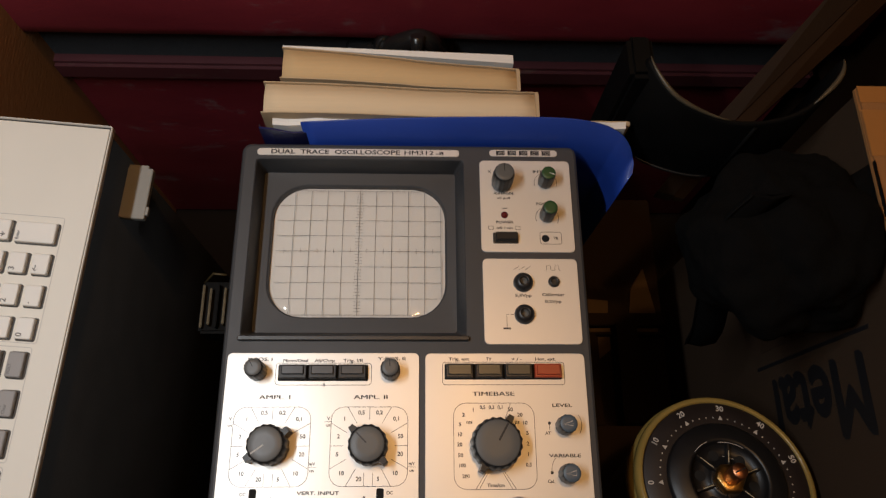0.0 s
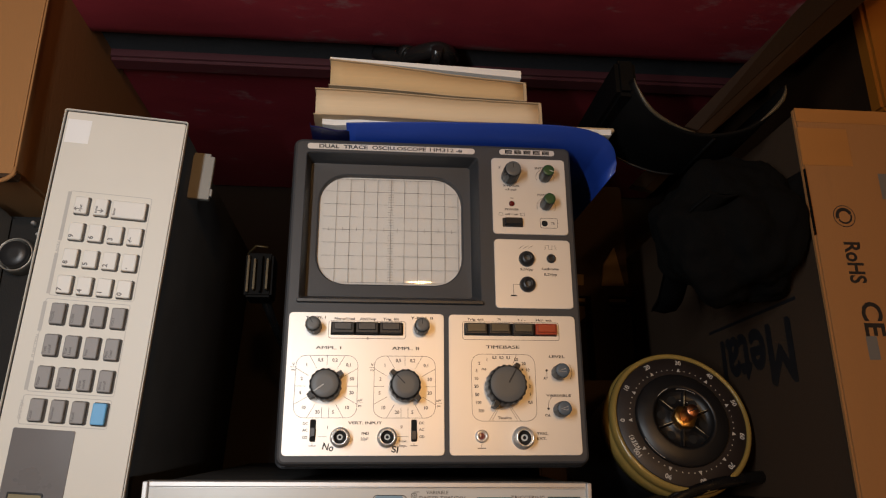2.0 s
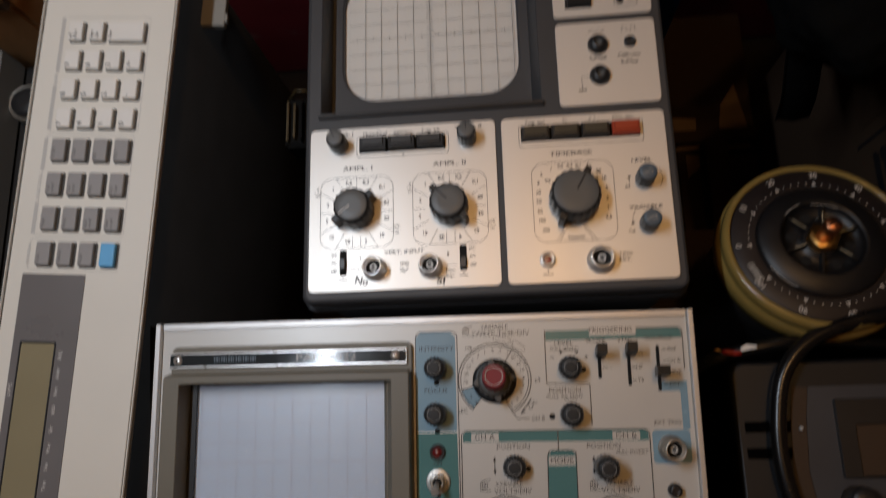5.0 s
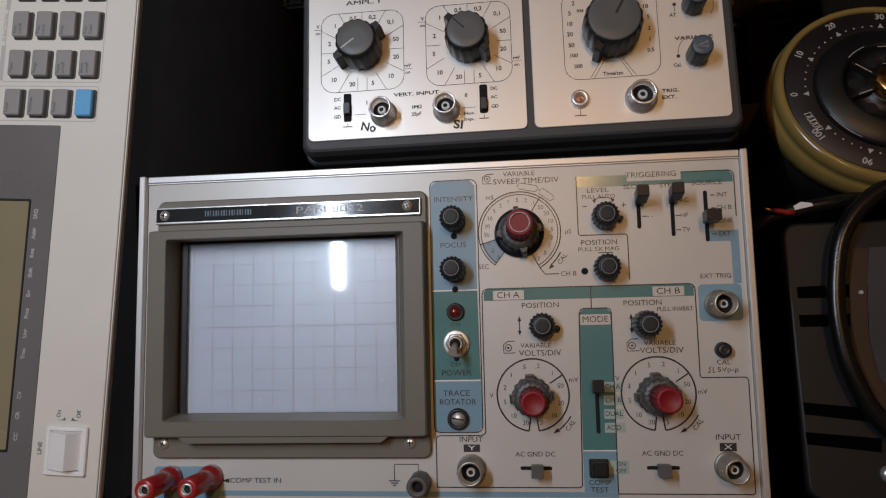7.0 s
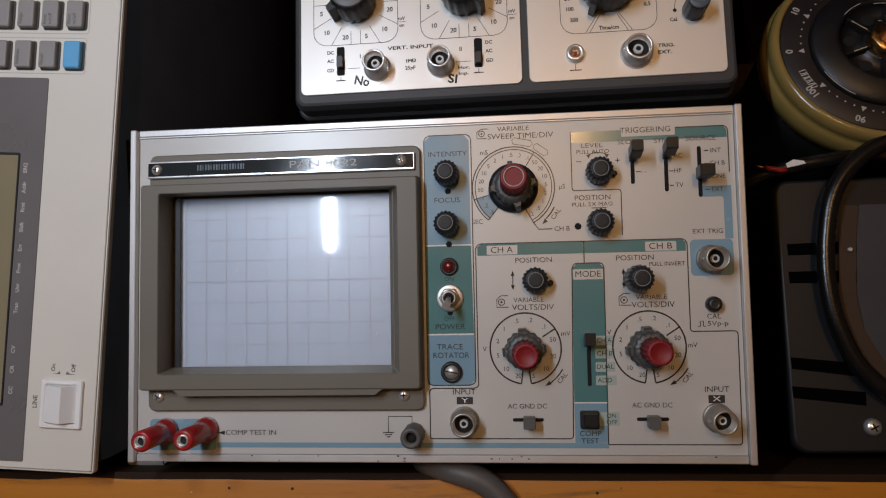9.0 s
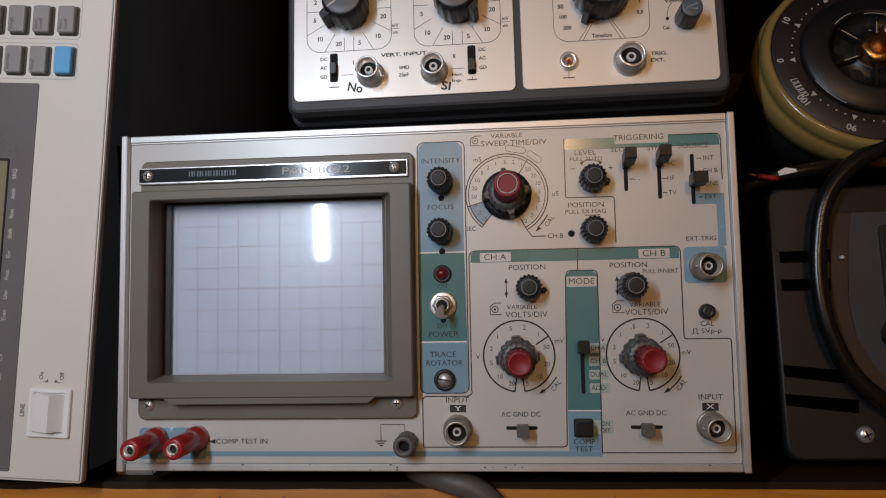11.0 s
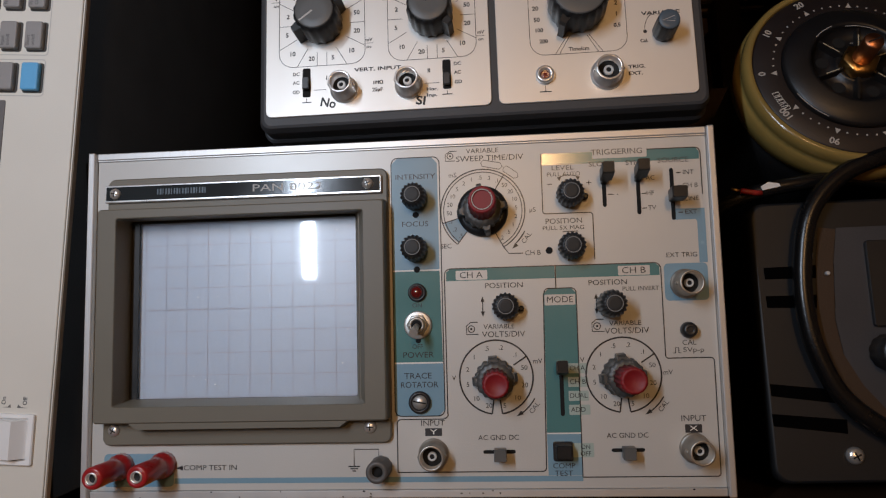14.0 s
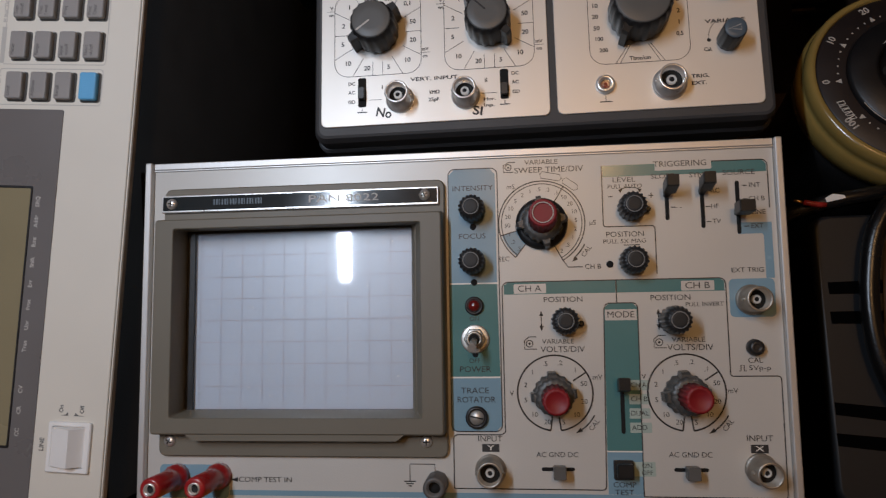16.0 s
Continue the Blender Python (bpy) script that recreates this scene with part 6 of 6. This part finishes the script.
curve_flat = [(196.0, -150.0), (184.0, -135.0), (175.6, -118.0), (173.4, -100.0), (175.6, -71.0), (178.6, -53.0)]
steel_case()
c = stand("mains_cable", 170, -90, 358, "looped black rubber mains cable lying on the case", "cable")
part("cable", tubed(curve_points([(300, -8, 330), (236, -12, 362), (200, -19, 366), (178, -29, 366), (163.6, -46, 365.5), (157.6, -70, 365), (156.4, -94, 365), (160, -116, 365), (170, -138, 365), (190, -155, 365), (215, -168, 365), (260, -176, 365), (330, -178, 365)]), 4.7, 12), RUBBER, c)
c = stand("signal_cable", 160, -30, 330, "thin black rubber cable behind the steel case", "cable")
part("cable", tubed(curve_points([(110, -60, 300), (122, -40, 340), (140, -32, 352), (165, -28, 356), (190, -26, 352), (225, -28, 340), (280, -30, 320)]), 4.0, 10), RUBBER, c)
c = stand("wire_tip", 136, -24, 352, "red sleeved wire end with bare brass tip", "wire")
part("sleeve", tubed([(133.6, -30.9, 357), (136.4, -31.6, 357.6), (140, -32.4, 357.8), (144, -32.6, 357)], 1.5, 8), RED_WIRE, c)
part("tip", tubed([(129.0, -29.4, 356.4), (133.8, -31.0, 357)], 0.8, 6), BRASS, c)
part("paper_tag", hexa([(144, -31.6), (157.1, -29.1), (147.3, -27.3), (143.4, -29.4)], [(144, -31.6), (157.1, -29.1), (147.3, -27.3), (143.4, -29.4)], 358.6, 359.0), WHITE_PAPER, c)


# ---- printed carton ----
def printed_carton():
    t = stand("cardboard_box", 420, 110, 0, "large brown cardboard box printed with dark symbols and lettering", "cardboard box")
    # side walls take the shade-darkened cardboard, flaps the plain one
    body = part("box_body", block(263, -28, 0, 580, 250, 462, 3), CARD_SHADED, t)
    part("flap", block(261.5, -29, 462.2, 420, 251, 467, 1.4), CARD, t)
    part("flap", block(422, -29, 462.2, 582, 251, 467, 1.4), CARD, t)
    part("tape_strip", block(261.8, 205, 467.05, 300, 235, 467.3, 0.05), TAPE, t)
    part("tape_strip", block(262.2, 240, 467.05, 582, 251, 467.3, 0.05), TAPE, t)
    z = 467.2
    text(t, PENCIL, z, "RoHS", 287, 132, 11.5, 30, -90, name="legend")
    text(t, PENCIL, z, "CE", 292, 92, 14, 24, -90, name="legend")
    for k, (dy, dz) in enumerate(((0, 0), (-2.4, 0), (-1.2, 1.4), (-1.2, -1.4), (-3.2, 1.0), (0.8, -1.0))):
        text(t, PENCIL, lambda u, v, dy=dy, dz=dz, k=k: (262.9 - 0.05 * k, 84 + dy - v, 352 + dz - u), "Metal", -12, 0, 46, 108)
    part("printed_bar", hexa([(262.6, 114), (262.95, 114), (262.95, 116.5), (262.6, 116.5)], [(262.6, 114), (262.95, 114), (262.95, 116.5), (262.6, 116.5)], 290, 430), PENCIL, t)
    for z0, z1 in ((300, 338), (346, 372), (380, 424)):
        part("printed_bar", hexa([(262.6, 126), (262.95, 126), (262.95, 146), (262.6, 146)], [(262.6, 126), (262.95, 126), (262.95, 146), (262.6, 146)], z0, z1), BROWN_TAPE, t)
    bm = bmesh.new()
    strip(bm, arc(286, 166, 5.2, 20, 200, 14), 2.6, z)
    strip(bm, arc(286, 166, 5.2, 210, 375, 14), 1.3, z + 0.05)
    strip(bm, arc(286, 166, 8.0, 0, 360, 28)[:-1], 0.6, z, True)
    part("recycling_mark", bm, PENCIL, t)
    part("printed_bar", flat([(285, 64), (293, 64), (293, 80), (285, 80)], z), KEY_TEXT, t)
    part("printed_bar", flat([(318, 180), (334, 180), (334, 200), (318, 200)], z), KEY_TEXT, t)
    return t


carton = printed_carton()


# ---- dark clutter beyond the printed carton ----
def plastic_holder():
    t = stand("plastic_holder", 202, 262, 196.2, "black plastic half-round holder with painted rim glints", "holder")
    n = 34

    def rim(i, out=0.0):
        a = radians(183 + 174 * i / n)
        k = 1 + 0.02 * noise.noise(Vector((i * 0.2, 0, 4)))
        return 202 + (57 * k + out) * math.cos(a), 274 + (37 * k + out) * math.sin(a), 462 - 12 * math.sin(math.pi * i / n) ** 2

    bm = bmesh.new()
    rings = []
    for i in range(n + 1):
        x, y, z = rim(i)
        u, v, w = rim(i, 4.0)
        rings.append([(x, y, 380), (x, y, z - 2), ((x + u) / 2, (y + v) / 2, z + 2), (u, v, z - 1), (u + (u - 202) * 0.06, v, 384), (u, v, 380)])
    loft(bm, rings)
    shell = part("shell", smooth(bm), HOLDER, t)
    # pale tapering tubes paint the highlights along the black rim
    for i0, i1, fat in ((0, 15, 1.6), (25, 34, 1.8)):
        pts = [(rim(i, 2.0)[0], rim(i, 2.0)[1], rim(i)[2] + 1.6) for i in range(i0, i1 + 1)]
        part("rim_glint", tubed(pts, fat, 6, taper=lambda k: 0.25 + 0.75 * math.sin(math.pi * k)), RIM_GLINT, shell, "painted glint along the rim")
    pts = [(rim(i, 5.2)[0], rim(i, 5.2)[1], 384) for i in range(1, 18)]
    part("lower_rim", tubed(pts, 1.0, 6), BAKELITE, shell)
    part("side_post", block(132, 262, 196.2, 148, 292, 458, 3), HOLDER, t)
    part("seam", tubed([(rim(18, 4.4)[0], rim(18, 4.4)[1], 448), (rim(18, 5.0)[0], rim(18, 5.0)[1], 384), (rim(18, 4.4)[0], rim(18, 4.4)[1], 386)], 1.2, 6), HOLDER, shell)


def black_bag():
    t = stand("cloth_bag", 232, 160, 382, "crumpled black cloth bag hanging over the cardboard box edge", "bag")
    bm = bmesh.new()
    bmesh.ops.create_icosphere(bm, subdivisions=6, radius=1)
    for v in bm.verts:
        p = v.co.copy()
        k = 1 + 0.20 * noise.noise(p * 1.7) + 0.07 * noise.noise(p * 4.0 + Vector((3, 1, 0))) + 0.025 * abs(noise.noise(p * 9))
        x, y, z = p.x * k, p.y * k, p.z * k
        u, v2, h = 222 + 54 * x, 166 + 54 * y, 426 + 48 * z
        v.co = (u if h > 468.5 else min(u, 262), v2, max(h, 468.6) if u > 262 and z > 0.35 else h)
    for f in bm.faces:
        f.smooth = True
    part("bag_cloth", bm, CLOTH, t)
    # a woven strap hangs down from the mouth of the bag
    line, w = curve_points([(196, 176, 474), (187, 168, 454), (188, 158, 424), (194, 143, 388), (202, 131, 352), (208, 128, 322)]), 11
    bm = bmesh.new()
    loft(bm, [[(p.x - w, p.y + 1, p.z), (p.x, p.y - 1.5, p.z), (p.x + w, p.y + 1, p.z), (p.x + w, p.y + 3, p.z + 1), (p.x, p.y + 0.6, p.z + 1), (p.x - w, p.y + 3, p.z + 1)] for p in line])
    strap = part("strap", smooth(bm), CLOTH, t, "black woven hanging strap")
    part("hem", tubed([(p.x - w, p.y + 0.4, p.z) for p in line], 0.6, 6), HOLDER, strap)


plastic_holder()
black_bag()
# batten and edging are coloured dark to imitate lying in shade
t = stand("wooden_batten", 250, 300, 330, "wooden batten, darkened for shade, standing in the holder before the trunk", "batten")
bm = bmesh.new()
loft(bm, [[(186, 244, 322), (198, 240, 324), (198, 240, 334), (186, 244, 332)], [(204, 263, 398), (214, 259, 400), (214, 259, 412), (204, 263, 410)], [(268, 326, 466), (290, 326, 468), (290, 326, 480), (268, 326, 478)], [(324, 382, 528), (350, 382, 530), (350, 382, 542), (324, 382, 540)]])
part("batten", bm, WOOD_SHADED, t)
bm = bmesh.new()
loft(bm, [[(198.2, 240, 326), (206, 238, 326), (206, 238, 332), (198.2, 240, 332)], [(214.2, 259, 402), (224, 256, 402), (224, 256, 410), (214.2, 259, 410)], [(290.2, 326, 470), (311, 326, 470), (311, 326, 478), (290.2, 326, 478)], [(350.2, 382, 532), (375, 382, 532), (375, 382, 540), (350.2, 382, 540)]])
part("edging", bm, EDGING_SHADED, t, "orange-brown edging strip, darkened for shade")
t = stand("wooden_cupboard", 480, 480, 0, "orange varnished wooden cupboard behind the cardboard box", "cupboard")
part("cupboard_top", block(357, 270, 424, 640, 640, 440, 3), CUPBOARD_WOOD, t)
# near-black body paints the shade on the cupboard's side
part("cupboard_body", block(361, 276, 0, 636, 632, 424, 2), WOOD_SHADED, t)


# ---- connector in the gap between the instruments ----
def plug():
    t = stand("cable_plug", -146, 160, 0, "black multi-pole plug with upright brass strips on a lead", "plug")
    p = part("shell", block(-159, 142, 268, -135, 182, 296, 2), HOLDER, t)
    for k in range(4):
        x = -156.5 + 5.6 * k
        part("contact_strip", block(x, 145 + 2 * (k % 2), 290, x + 1.8, 178 - 3 * (k % 2), 301 + k, 0.5), SHADED_BRASS if k != 2 else HOLDER, p, "brass contact strip" if k == 0 else "")
    part("clip", tubed([(-158, 182, 292), (-150, 187, 300), (-140, 186, 300)], 1.0, 8), SHADED_BRASS, p)
    part("lead", tubed(curve_points([(-146, 150, 270), (-140, 134, 250), (-136, 120, 200), (-140, 116, 90), (-146, 120, 6)]), 4, 8), RUBBER, t)


plug()


set_letters()
